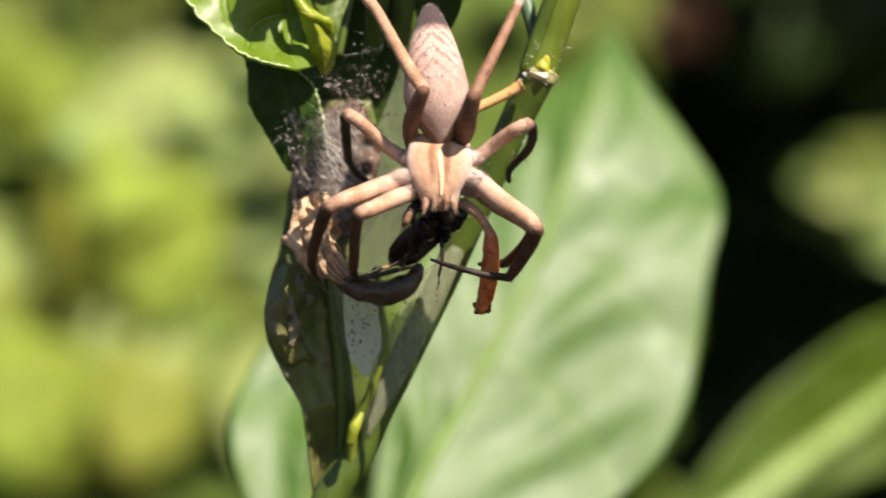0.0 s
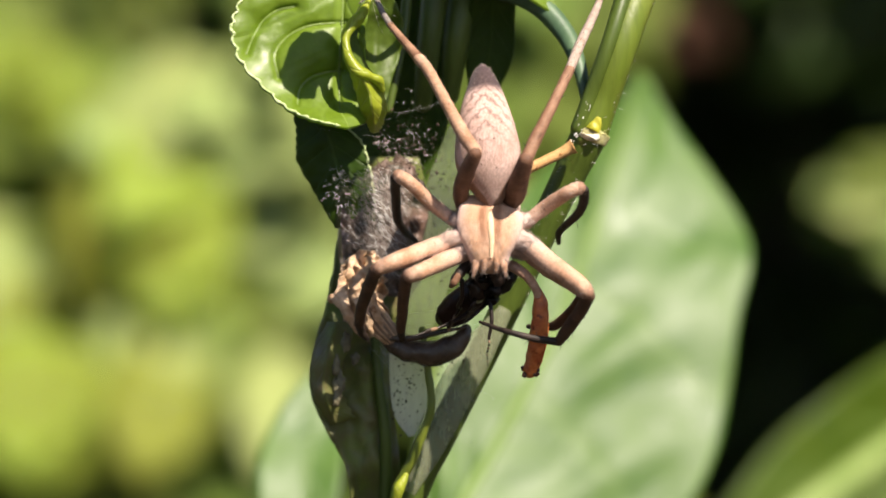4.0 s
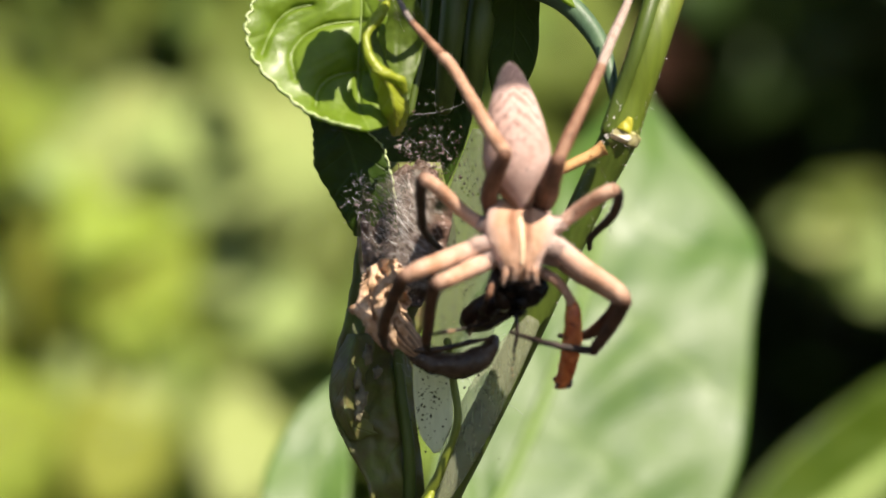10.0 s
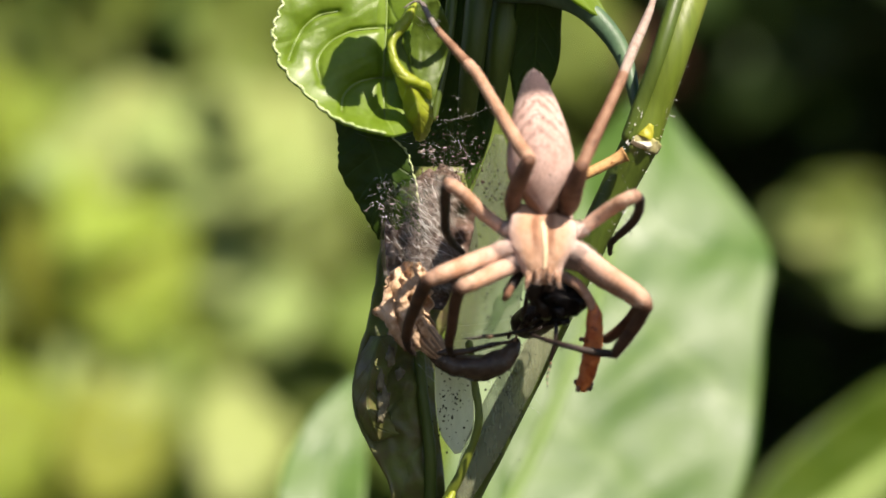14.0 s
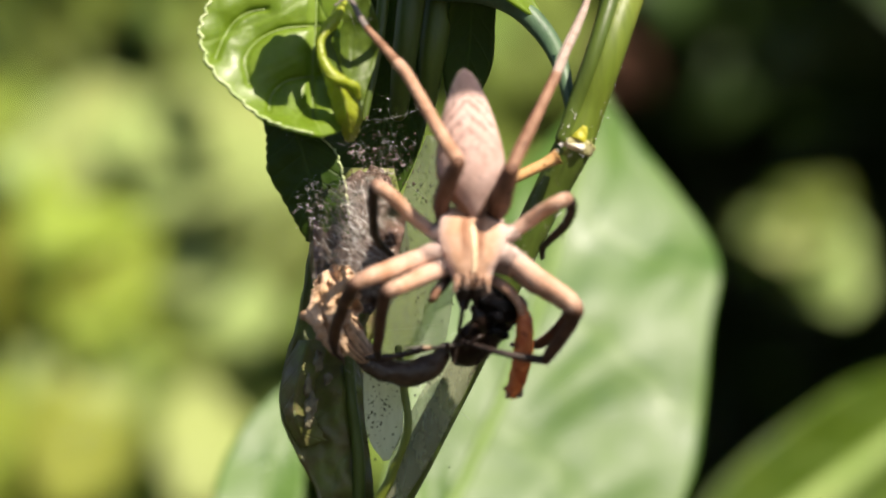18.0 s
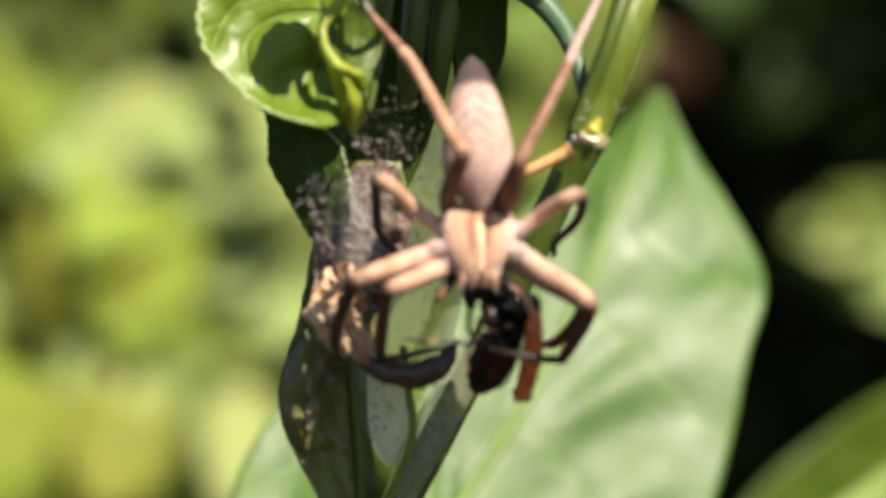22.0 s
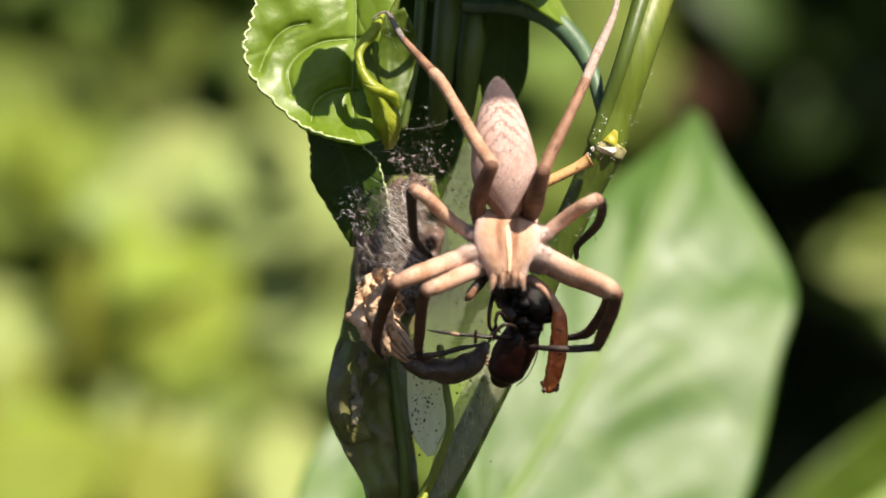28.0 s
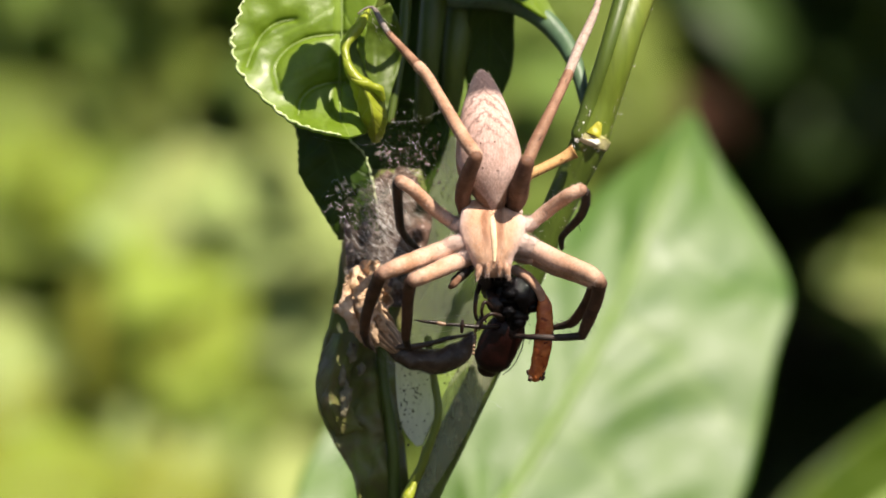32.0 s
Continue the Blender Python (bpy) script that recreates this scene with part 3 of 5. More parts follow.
def thread(a, b, r=0.02, sag=0.0):
    a, b = np.array(a, float), np.array(b, float)
    return tube([a, (a + b) / 2 + np.array((0, 0, -sag)), b], [r, r, r], 4 if sag else 3, 3, cap=False)


def mesh_of(name, shape, material, origin):
    verts, faces, uvs = shape
    me = bpy.data.meshes.new(name)
    me.from_pydata([tuple((np.array(v) - origin) * 0.001) for v in verts], [], faces)
    layer = me.uv_layers.new(name="UVMap")
    idx = np.zeros(len(me.loops), dtype=np.int32)
    me.loops.foreach_get("vertex_index", idx)
    layer.data.foreach_set("uv", np.array(uvs, dtype=np.float32)[idx].ravel())
    me.polygons.foreach_set("use_smooth", [True] * len(me.polygons))
    me.materials.append(material)
    me.update()
    return me


def thing(name, at, label, category, group="", kind=""):
    """A top-level Empty at a place given in millimetres."""
    ob = new(name)
    ob.empty_display_size = 0.002
    ob.location = (at[0] * 0.001, at[1] * 0.001, H + at[2] * 0.001)
    ORIGIN[ob.name] = np.array(at, float)
    return tagged(ob, label, category, group, kind)


def part(name, shape, material, parent, label="", pivot=None):
    """One mesh object under a thing or a part."""
    base = ORIGIN[parent.name]
    o = base if pivot is None else np.array(pivot, float)
    ob = new(name, mesh_of(name, shape, material, o))
    ob.parent = parent
    ob.location = tuple((o - base) * 0.001)
    ORIGIN[ob.name] = o
    return tagged(ob, label)


def whole(name, shape, material, at, label, category, group="", kind=""):
    """A thing of one mesh."""
    at = np.array(at, float)
    ob = new(name, mesh_of(name, shape, material, at))
    ob.location = (at[0] * 0.001, at[1] * 0.001, H + at[2] * 0.001)
    ORIGIN[ob.name] = at
    return tagged(ob, label, category, group, kind)


# ---- ground ----
def make_ground():
    verts, faces, uvs = [], [], []
    xs = [-40, -8, -3, -1.2, -0.5, 0, 0.5, 1.2, 3, 8, 40]
    for j, y in enumerate([-40, -8, -2, -0.6, 0, 0.5, 1, 1.6, 2.5, 6, 15, 60]):
        for i, x in enumerate(xs):
            near = 1 if abs(x) < 3 and -2 < y < 3 else 0
            verts.append((x * 1000, y * 1000, -H * 1000 + near * 14 * noise.noise(Vector((x * 3, y * 3, 0)))))
            uvs.append((i / 10, j / 11))
    w = len(xs)
    for j in range(11):
        for i in range(w - 1):
            a = j * w + i
            faces.append((a, a + 1, a + w + 1, a + w))
    whole("ground", (verts, faces, uvs), M_SOIL, (0, 0, -H * 1000), "dark bare garden soil under the plants", "ground", kind="structure")


make_ground()


# ---- the plant that carries the web ----
def make_plant():
    plant = thing("herb_plant", (-14, 4, -H * 1000), "green leafy herb, leaves drawn together by silk", "plant")
    part("stem", tube([(15.40, 6.00, 29.25), (13.71, 3.00, 20.27), (11.69, -0.00, 13.73), (10.29, -0.00, 9.29), (9.69, -0.00, 7.51)], [1.35, 1.3, 1.22, 1.18, 1.25], 40, 18), M_STEM, plant,
         "yellow-green ribbed stem with pale hairs")
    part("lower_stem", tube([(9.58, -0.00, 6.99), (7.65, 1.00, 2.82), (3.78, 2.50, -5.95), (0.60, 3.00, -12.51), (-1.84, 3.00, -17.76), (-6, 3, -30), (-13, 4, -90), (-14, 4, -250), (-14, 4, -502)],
                            [1.2, 1.05, 1.0, 1.05, 1.1, 1.3, 1.7, 2.2, 2.6], 90, 16), M_STEMSHADE, plant, "lower stem with shade put into its green")
    node = part("node_ring", tube([(9.91, -0.05, 7.51), (9.73, -0.08, 7.18), (9.58, -0.05, 6.84)], [1.19, 1.23, 1.18], 8, 28, lump=0.05, lump_size=0.25, cap=False), M_NODE, plant, "cream-coloured scar ring round the stem")
    part("torn_edge", join(*[lump(np.array((9.79, -1.30, 7.18)) + (random.uniform(-1.1, 1.0), random.uniform(-0.2, 0.3), random.uniform(-0.25, 0.3)), random.uniform(0.03, 0.06), i, 0.6, (1.6, 0.8, 0.7)) for i in range(9)]), M_NODE, node)
    part("yellow_scale", blade([(10.22, -1.20, 8.25), (10.02, -1.30, 7.85), (9.80, -1.42, 7.40)], [0.2, 0.38, 0.5], [0.15, 0.36, 0.55], 12, 8, cup=-0.35, wave=0.15, wave_size=0.4), M_YELLOW, node, "yellow torn scale")
    part("dry_stalk", tube([(4.44, -2.00, 4.26), (5.72, -2.00, 4.88), (7.38, -1.80, 5.69), (8.23, -1.70, 6.17), (8.56, -1.70, 6.35)], [0.34, 0.35, 0.34, 0.40, 0.52], 26, 12, lump=0.1, lump_size=0.8, cap=False),
         M_STALK, plant, "dry orange-brown stub of a side stalk")
    part("stem_ridge", tube([(14.25, 4.6, 29.2), (12.75, 1.7, 20.3), (10.95, -1.0, 13.85), (9.5, -0.85, 9.4), (8.85, -0.75, 7.5)], [0.62, 0.6, 0.52, 0.5, 0.5], 40, 12), M_STEMSHADE, plant, "ridge along the stem, its shaded side put into the green")
    part("scar_skin", span(across((1026, 243, -1.15, 1031, 245, -1.4, 1037, 246, -1.4), (1028, 250, -1.2, 1044, 250, -1.5, 1052, 247, -1.45), (1036, 255, -1.2, 1052, 254, -1.5, 1069, 245, -0.9), (1044, 259, -1.15, 1056, 258, -1.35, 1068, 251, -0.9)), 24, 16, wave=0.12, wave_size=0.6, thick=0.05, bulge=0.05, teeth=4, bite=0.25), M_SCAR, node, "torn white papery skin")
    # hairs on the stem
    hairs = []
    for i in range(90):
        t = random.random()
        c = np.array((13.71, 3.00, 20.27)) * (1 - t) + np.array((9.69, -0.00, 7.51)) * t
        a = random.uniform(-2.6, 0.6)
        d = np.array((math.cos(a), math.sin(a) - 0.2, random.uniform(-0.3, 0.3)))
        hairs.append(thread(c + d * 1.15, c + d * random.uniform(1.3, 1.6), 0.012))
    for i in range(70):
        t = random.random() ** 1.5
        c = np.array((9.47, -0.00, 6.84)) * (1 - t) + np.array((3.96, 2.50, -5.57)) * t
        a = random.uniform(-2.8, 0.2)
        d = np.array((math.cos(a), math.sin(a) - 0.2, random.uniform(-0.3, 0.3)))
        hairs.append(thread(c + d * 1.0, c + d * random.uniform(1.15, 1.4), 0.012))
    tagged(part("stem_fuzz", join(*hairs), M_THREAD, plant, "short pale hairs on the stem"), kind="stuff")

    # glints along the ridge, made as small white lumps
    drops = [lump(np.array((8.62 + 0.42 * z, -1.45 + random.uniform(-0.1, 0.2), 7.0 + z)) + (random.gauss(0, 0.16), 0, random.gauss(0, 0.1)), random.choice((0.03, 0.045, 0.065)), i, 0.8, (0.8, 0.6, random.uniform(0.8, 2.0)), 6, 8) for i, z in enumerate(random.uniform(-0.4, 2.4) for k in range(20))]
    tagged(part("silk_specks", join(*drops), M_THREAD, plant, "tiny white lumps that stand in for glints on the stem ridge"), kind="stuff")

    # stems and leaves behind the abdomen; the dark green ones carry painted shade
    part("inner_stem", tube([(0.23, 6.00, 28.11), (-0.34, 5.00, 19.68), (-0.83, 4.50, 14.37), (-1.09, 4.80, 11.36), (-1.29, 5.50, 8.94)], [1.0, 0.95, 0.85, 0.75, 0.6], 30, 14), M_STEMSHADE, plant)
    part("inner_stem", tube([(2.52, 8.00, 28.35), (1.68, 7.00, 19.09), (0.91, 6.00, 13.70), (0.53, 6.50, 9.54)], [1.15, 1.1, 0.95, 0.6], 30, 14), M_STEMSHADE, plant)
    part("side_shoot", tube([(-2.33, 3.50, 18.06), (-2.59, 3.00, 14.28), (-3.03, 2.50, 11.25), (-3.51, 2.00, 8.43)], [0.40, 0.36, 0.32, 0.25], 22, 10), M_STEMSHADE, plant)
    part("hanging_leaf", blade([(0.60, 5.00, 18.93), (2.95, 5.00, 16.96), (3.19, 6.00, 14.46), (3.04, 6.50, 11.82), (2.59, 7.00, 8.61)], [0.6, 1.3, 1.5, 1.5, 0.5], [0.5, 1.35, 1.5, 1.45, 0.3], 30, 10, cup=0.25, wave=0.2), L_SHADE, plant,
         "blue-green leaf hanging behind the spider, darkened for shade")
    # two unseen leaves and a petiole added overhead to shade the shoot
    part("upper_leaf", blade([(2.4, -9.0, 25.6), (0.8, -9.4, 25.4), (-1.2, -9.8, 25.0), (-2.9, -10.1, 24.4), (-4.2, -10.2, 23.6)], [0.12, 0.35, 1.5, 1.8, 0.5], [0.12, 0.3, 0.45, 1.7, 0.5], 30, 12, front=(0.36, -0.52, 0.77), cup=-0.15, wave=0.6, wave_size=2.0, scallop=0.16, teeth=5),
         L_LIVE, plant, "unseen leaf added over the shoot to shade it")
    part("upper_petiole", tube([(14.34, 4.00, 32.77), (9.0, -2.0, 30.0), (5.2, -7.0, 27.2), (2.4, -9.0, 25.6)], [0.45, 0.36, 0.3, 0.26], 24, 8), M_PETIOLE, plant)
    part("upper_leaf", blade([(13.74, 3.50, 30.83), (9.47, -0.00, 27.42), (5.70, -3.00, 24.88), (2.40, -4.50, 23.45), (0.22, -5.00, 22.85)], [0.4, 2.0, 3.2, 2.6, 0.3], [0.4, 1.8, 2.8, 2.2, 0.3], 30, 12, front=(0.36, -0.52, 0.77), cup=-0.15, wave=0.6, wave_size=2.5, scallop=0.05),
         L_LIVE, plant, "unseen leaf added over the shoot to shade it")
    part("backing_leaf", blade([(-1.49, 8.00, 22.22), (-1.61, 8.00, 16.87), (-1.87, 8.00, 11.51), (-2.26, 8.00, 6.92), (-2.64, 8.00, 3.10)], [1.5, 2.2, 3.0, 4.2, 3.6], [1.5, 2.6, 2.8, 2.4, 1.2], 30, 12, cup=0.2, wave=0.5, wave_size=4.0), L_SHADE, plant, "added leaf behind the stems, darkened for shade")
    part("arched_petiole", tube([(-3.18, 5.50, 17.83), (0.23, 5.00, 16.66), (3.62, 4.50, 16.55), (6.06, 4.00, 15.77), (7.91, 3.00, 13.90), (8.87, 1.60, 11.77), (9.36, 0.80, 9.32)],
                                [(0.35, 0.5), (0.5, 0.6), (0.62, 0.6), (0.72, 0.6), (0.66, 0.55), (0.5, 0.5), (0.3, 0.4)], 44, 12), M_PETIOLE, plant, "arched grey-green leaf stalk")
    part("bent_leaf", blade([(-6.20, 5.00, 23.84), (-0.90, 4.00, 21.48), (2.85, 3.50, 19.56), (5.48, 3.50, 17.69), (7.55, 3.50, 15.06)], [0.6, 4.2, 4.6, 2.4, 0.2], [0.3, 3.6, 3.2, 1.0, 0.2], 26, 10, front=(0, -0.6, 0.8), cup=0.2, wave=0.2), L_LIVE, plant,
         "glossy leaf bending over the stem")
    # scalloped leaf in the sun
    curves = ([(495, 160), (488, 120), (508, 88), (545, 68), (582, 62), (612, 60)], [(530, 206), (533, 180), (552, 158), (582, 148), (612, 145)], [(438, 120), (446, 96), (462, 64), (488, 42), (520, 34)], [(598, -60), (604, 0), (604, 62), (600, 146), (604, 215)])
    furrows = [spline([spot(x, z, 0) for x, z in c], 14) for c in curves]
    dense = [spline([spot(x, z, 0) for x, z in c], 70) for c in curves]
    blade_shape = span(across((560, -160, 4, 640, -165, 4, 700, -150, 4), (470, -90, 1.5, 600, -95, 3, 690, -85, 3), (436, -20, 0.8, 600, -20, 1.8, 678, -20, 1.6), (424, 30, 0.4, 602, 30, 1.2, 655, 30, 0.8), (412, 68, 0.2, 602, 68, 0.8, 645, 70, 0.4), (417, 104, -0.2, 602, 104, 0.6, 645, 105, 0.4), (432, 138, -0.6, 602, 140, 0.5, 648, 140, 0.4),
                              (470, 177, -1.1, 600, 178, 0.3, 652, 178, 0.3), (512, 212, -1.7, 602, 208, -0.4, 655, 205, -0.2), (556, 230, -2.2, 612, 226, -1.4, 652, 225, -0.8), (604, 240, -2.3, 620, 243, -2.0, 648, 236, -1.2)),
                       220, 88, wave=0.55, wave_size=3.4, thick=0.2, teeth=17, bite=0.3, veins=dense, sink=0.22, broad=0.17, puff=0.2, seed=5)
    leaf = part("scalloped_leaf", blade_shape, L_LIVE, plant, "bright glossy leaf with a scalloped pale edge")
    for c in furrows:
        part("vein", tube(laid(blade_shape, c, 0.03), [0.02, 0.045] + [0.05] * 10 + [0.045, 0.03], 40, 6), L_RIB, leaf, "raised pale vein")
    edge = [np.array(blade_shape[0][i * 89]) + (0.03, -0.05, 0) for i in range(31, 220)]
    part("leaf_rim", tube(edge, [0.05 + 0.10 * abs(noise.noise(Vector((i * 0.37, 0, 0)))) + 0.03 * math.sin(i * 0.5) ** 2 for i in range(len(edge))], 400, 6, lump=0.5, lump_size=0.4), L_EDGE, leaf, "pale scalloped leaf edge")
    bud = part("curled_leaf", span(across((611, 112, -2.2, 625, 132, -3.0, 648, 150, -2.6), (618, 142, -2.2, 638, 152, -3.0, 668, 156, -2.4), (629, 178, -2.0, 655, 182, -2.9, 681, 184, -2.0), (638, 208, -1.8, 660, 210, -2.6, 685, 211, -1.6), (650, 234, -1.2, 664, 238, -1.8, 680, 236, -1.2), (658, 252, -0.4, 664, 254, -0.6, 672, 252, -0.4)),
                                  40, 20, bulge=0.18, wave=0.25, wave_size=1.0, thick=0.2, teeth=6, bite=0.2), L_BUD, plant, "curled young yellow-green leaf")
    part("inner_blade", span(across((640, 22, -0.6, 668, 14, -0.2, 690, 6, 0), (614, 78, -1.0, 664, 72, 0.4, 712, 62, 0.3), (618, 118, -1.4, 664, 120, 0.2, 706, 118, 0.2), (640, 152, -2.0, 668, 158, -0.8, 694, 160, -0.3), (662, 200, -1.2, 672, 205, -0.8, 684, 200, -0.6)), 36, 18, wave=0.3, wave_size=1.2, thick=0.15, bulge=-0.05), M_INNER, bud, "inside of the curled leaf, shade put into its olive")
    part("curled_rim", tube([spot(652, 18, 1.0), spot(640, 40, 1.6), spot(620, 66, 2.2), spot(611, 88, 2.6), spot(615, 112, 2.9), spot(630, 138, 3.2), spot(650, 151, 3.2), spot(669, 158, 2.9), spot(678, 176, 2.5)], [0.12, 0.34, 0.38, 0.27, 0.30, 0.38, 0.34, 0.28, 0.16], 60, 10, lump=0.45, lump_size=0.7), L_BUD, bud, "thick bright rolled rim")
    # the leaf rolled up under the silk
    low_shape = span(across((505, 190, 2.6, 560, 195, 2.4, 600, 205, 2.4), (525, 238, 2.4, 575, 240, 2.0, 616, 244, 2.0), (528, 275, 2.2, 590, 275, 1.8, 643, 272, 1.8), (531, 310, 2.2, 600, 308, 1.8, 655, 305, 1.6), (552, 346, 2.2, 612, 346, 1.7, 664, 345, 1.5),
                            (576, 386, 2.2, 625, 386, 1.8, 668, 385, 1.6), (600, 425, 2.4, 640, 428, 2.2, 668, 430, 2.0)), 60, 24, wave=0.35, wave_size=2.2, thick=0.16, teeth=11, bite=0.2, seed=4)
    part("dark_leaf", low_shape, L_SHADE, plant,
         "green leaf below the scalloped one, darkened for shade")
    edge = [np.array(low_shape[0][i * 25 + 24]) + (0, -0.05, 0) for i in range(10, 48)]
    part("dark_leaf_rim", tube(edge, [0.03 + 0.05 * abs(math.sin(i * 0.9)) for i in range(len(edge))], 120, 6, lump=0.6, lump_size=0.3), L_EDGE, plant)
    rows = across((640, 300, 6, 700, 300, 5.4, 745, 300, 6), (612, 400, 5.6, 690, 400, 5, 770, 400, 5.6), (602, 480, 5, 680, 480, 4.6, 770, 480, 5), (590, 560, 4.2, 672, 560, 4, 722, 570, 4.6), (572, 620, 3.4, 668, 620, 3.8, 703, 630, 4.4), (563, 690, 3.0, 674, 690, 3.6, 704, 700, 4.2),
                  (574, 740, 3.0, 682, 740, 3.6, 710, 750, 4.2), (600, 790, 3.2, 688, 790, 3.6, 718, 800, 4.2), (628, 840, 3.4, 690, 840, 3.8, 724, 860, 4.2), (640, 900, 3.6, 690, 900, 4.0, 722, 900, 4.4), (652, 1000, 4, 690, 1000, 4.4, 704, 1000, 4.6), (680, 1090, 4.4, 690, 1092, 4.5, 696, 1090, 4.6))
    rolled = part("rolled_leaf", span(rows, 80, 30, wave=0.7, wave_size=2.0, thick=0.2, seed=7, roll=0.8, bulge=0.06), L_ROLL, plant, "mottled brown-green leaf rolled up and tied with silk")
    part("midrib", tube([(r[1][0] + 0.3, r[1][1] - 0.55, r[1][2]) for r in rows[3:]], [0.3, 0.34, 0.36, 0.38, 0.4, 0.42, 0.42, 0.4, 0.3], 40, 10), M_STEMSHADE, rolled, "thick olive midrib")
    part("rolled_edge", span(across((588, 590, 2.4, 604, 590, 1.6, 640, 585, 2.2), (566, 640, 1.8, 590, 640, 0.9, 628, 632, 1.8), (561, 690, 1.6, 584, 692, 0.7, 614, 690, 1.6), (572, 730, 1.8, 590, 735, 1.0, 622, 725, 1.8), (594, 770, 2.4, 606, 772, 2.0, 640, 760, 2.4)),
                                40, 18, wave=0.3, wave_size=1.4, thick=0.12, seed=3, bulge=0.05, teeth=5, bite=0.3), L_ROLL, plant, "crumpled brown turned-in leaf margin")
    for i, (x, z, r, q) in enumerate(((612, 700, 0.5, 1.5), (606, 665, 0.38, 1.9), (622, 625, 0.42, 1.4), (640, 655, 0.34, 1.1), (608, 728, 0.3, 1.6))):
        part("withered_blister", lump(spot(x, z, -1.0), r, i + 3, 0.7, (0.8, 0.35, q), 10, 14), M_BLISTER, rolled, "dry grey-brown blister")
    part("side_shoot", tube([(-1.00, 1.00, -5.91), (-0.59, 0.60, -8.49), (-0.33, 0.40, -11.08), (-1.34, 0.80, -14.07), (-2.46, 1.50, -16.53), (-2.58, 2.50, -19.41)], [0.24, 0.26, 0.25, 0.30, 0.36, 0.4], 40, 10, lump=0.25, lump_size=0.8), M_STEM, plant,
         "thin yellow-green shoot")
    part("bud_tip", tube([(-1.89, -0.00, -15.43), (-2.29, -0.20, -16.23), (-2.52, -0.00, -17.17)], [0.2, 0.4, 0.3], 12, 10, lump=0.3, lump_size=0.6), L_BUD, plant)
    # dried brown tissue
    dry = part("dried_tissue", span(across((640, 462, -0.2, 655, 460, -0.5, 668, 462, 0.2), (616, 488, 0.2, 648, 486, -1.0, 684, 488, 0.3), (612, 520, 0.0, 645, 520, -1.2, 690, 524, 0.2), (612, 550, 0.0, 648, 552, -1.0, 690, 556, 0.0), (622, 585, 0.2, 655, 588, -0.8, 692, 588, 0.0), (648, 612, 0.2, 662, 616, -0.2, 680, 612, 0.2)),
                                    80, 44, wave=1.5, wave_size=0.62, thick=0.1, teeth=7, bite=0.7, seed=9), M_TAN, plant, "crinkled tan dried leaf tissue")
    for i, (pts, r) in enumerate(((((620, 500, 1.2), (612, 528, 1.6), (622, 566, 1.8), (642, 604, 1.4)), 0.30), (((648, 496, 1.6), (640, 528, 2.0), (652, 566, 2.1), (668, 606, 1.6)), 0.30), (((668, 500, 1.2), (662, 530, 1.6), (672, 566, 1.8), (690, 600, 1.5)), 0.26),
                                  (((592, 546, 1.2), (604, 548, 1.6), (618, 560, 1.6), (630, 578, 1.4)), 0.30), (((632, 478, 1.0), (628, 500, 1.5), (634, 524, 1.7), (630, 548, 1.6)), 0.24), (((655, 470, 0.8), (660, 488, 1.3), (655, 508, 1.6), (660, 524, 1.4)), 0.22))):
        part("dry_fold", tube([spot(*p) for p in pts], [(r * 0.7, r * 0.5), (r * 1.25, r * 0.8), (r * 1.15, r * 0.75), (r * 0.55, r * 0.4)], 44, 14, lump=0.75, lump_size=0.42), M_TAN, dry, "folded strip of dry tissue")
    part("dead_stalk", tube([(-3.45, -0.80, -6.35), (-2.70, -1.10, -6.85), (-1.43, -1.40, -7.22), (0.10, -1.60, -7.22), (1.30, -1.50, -6.55), (1.80, -1.30, -5.75)], [0.42, 0.60, 0.78, 0.84, 0.70, 0.42], 50, 16, lump=0.25, lump_size=0.9), M_DEAD, plant,
         "dark brown withered curled stalk")
    husk = part("husk", tube([(-4.75, -0.30, -3.9), (-4.35, -0.70, -4.7), (-3.75, -1.00, -5.5), (-3.10, -1.20, -6.2), (-2.65, -1.30, -6.75)], [0.35, 0.62, 0.72, 0.62, 0.40], 40, 16, lump=0.22, lump_size=0.8), M_HUSK, plant, "grey-brown dry husk of the stalk")
    for i in range(7):
        a = 0.45 * i - 1.35
        part("husk_fibre", tube([(-4.7 + 0.62 * math.sin(a) * 0.9, -0.7 - 0.55 * math.cos(a), -4.2 + 0.3 * math.sin(a)), (-3.8 + 0.72 * math.sin(a) * 0.8, -1.05 - 0.66 * math.cos(a), -5.45 + 0.5 * math.sin(a)), (-2.9 + 0.5 * math.sin(a) * 0.7, -1.25 - 0.46 * math.cos(a), -6.45 + 0.4 * math.sin(a))], [0.05, 0.075, 0.04], 18, 6, lump=0.4, lump_size=0.4), M_TAN, husk)
    part("dead_strip", tube([(-3.09, -1.60, -6.39), (-1.43, -2.00, -6.27), (0.22, -2.20, -5.83), (1.76, -2.00, -5.54)], [0.2, 0.2, 0.16, 0.08], 24, 8, lump=0.4, lump_size=0.7), M_DEAD, plant)
    return plant


make_plant()


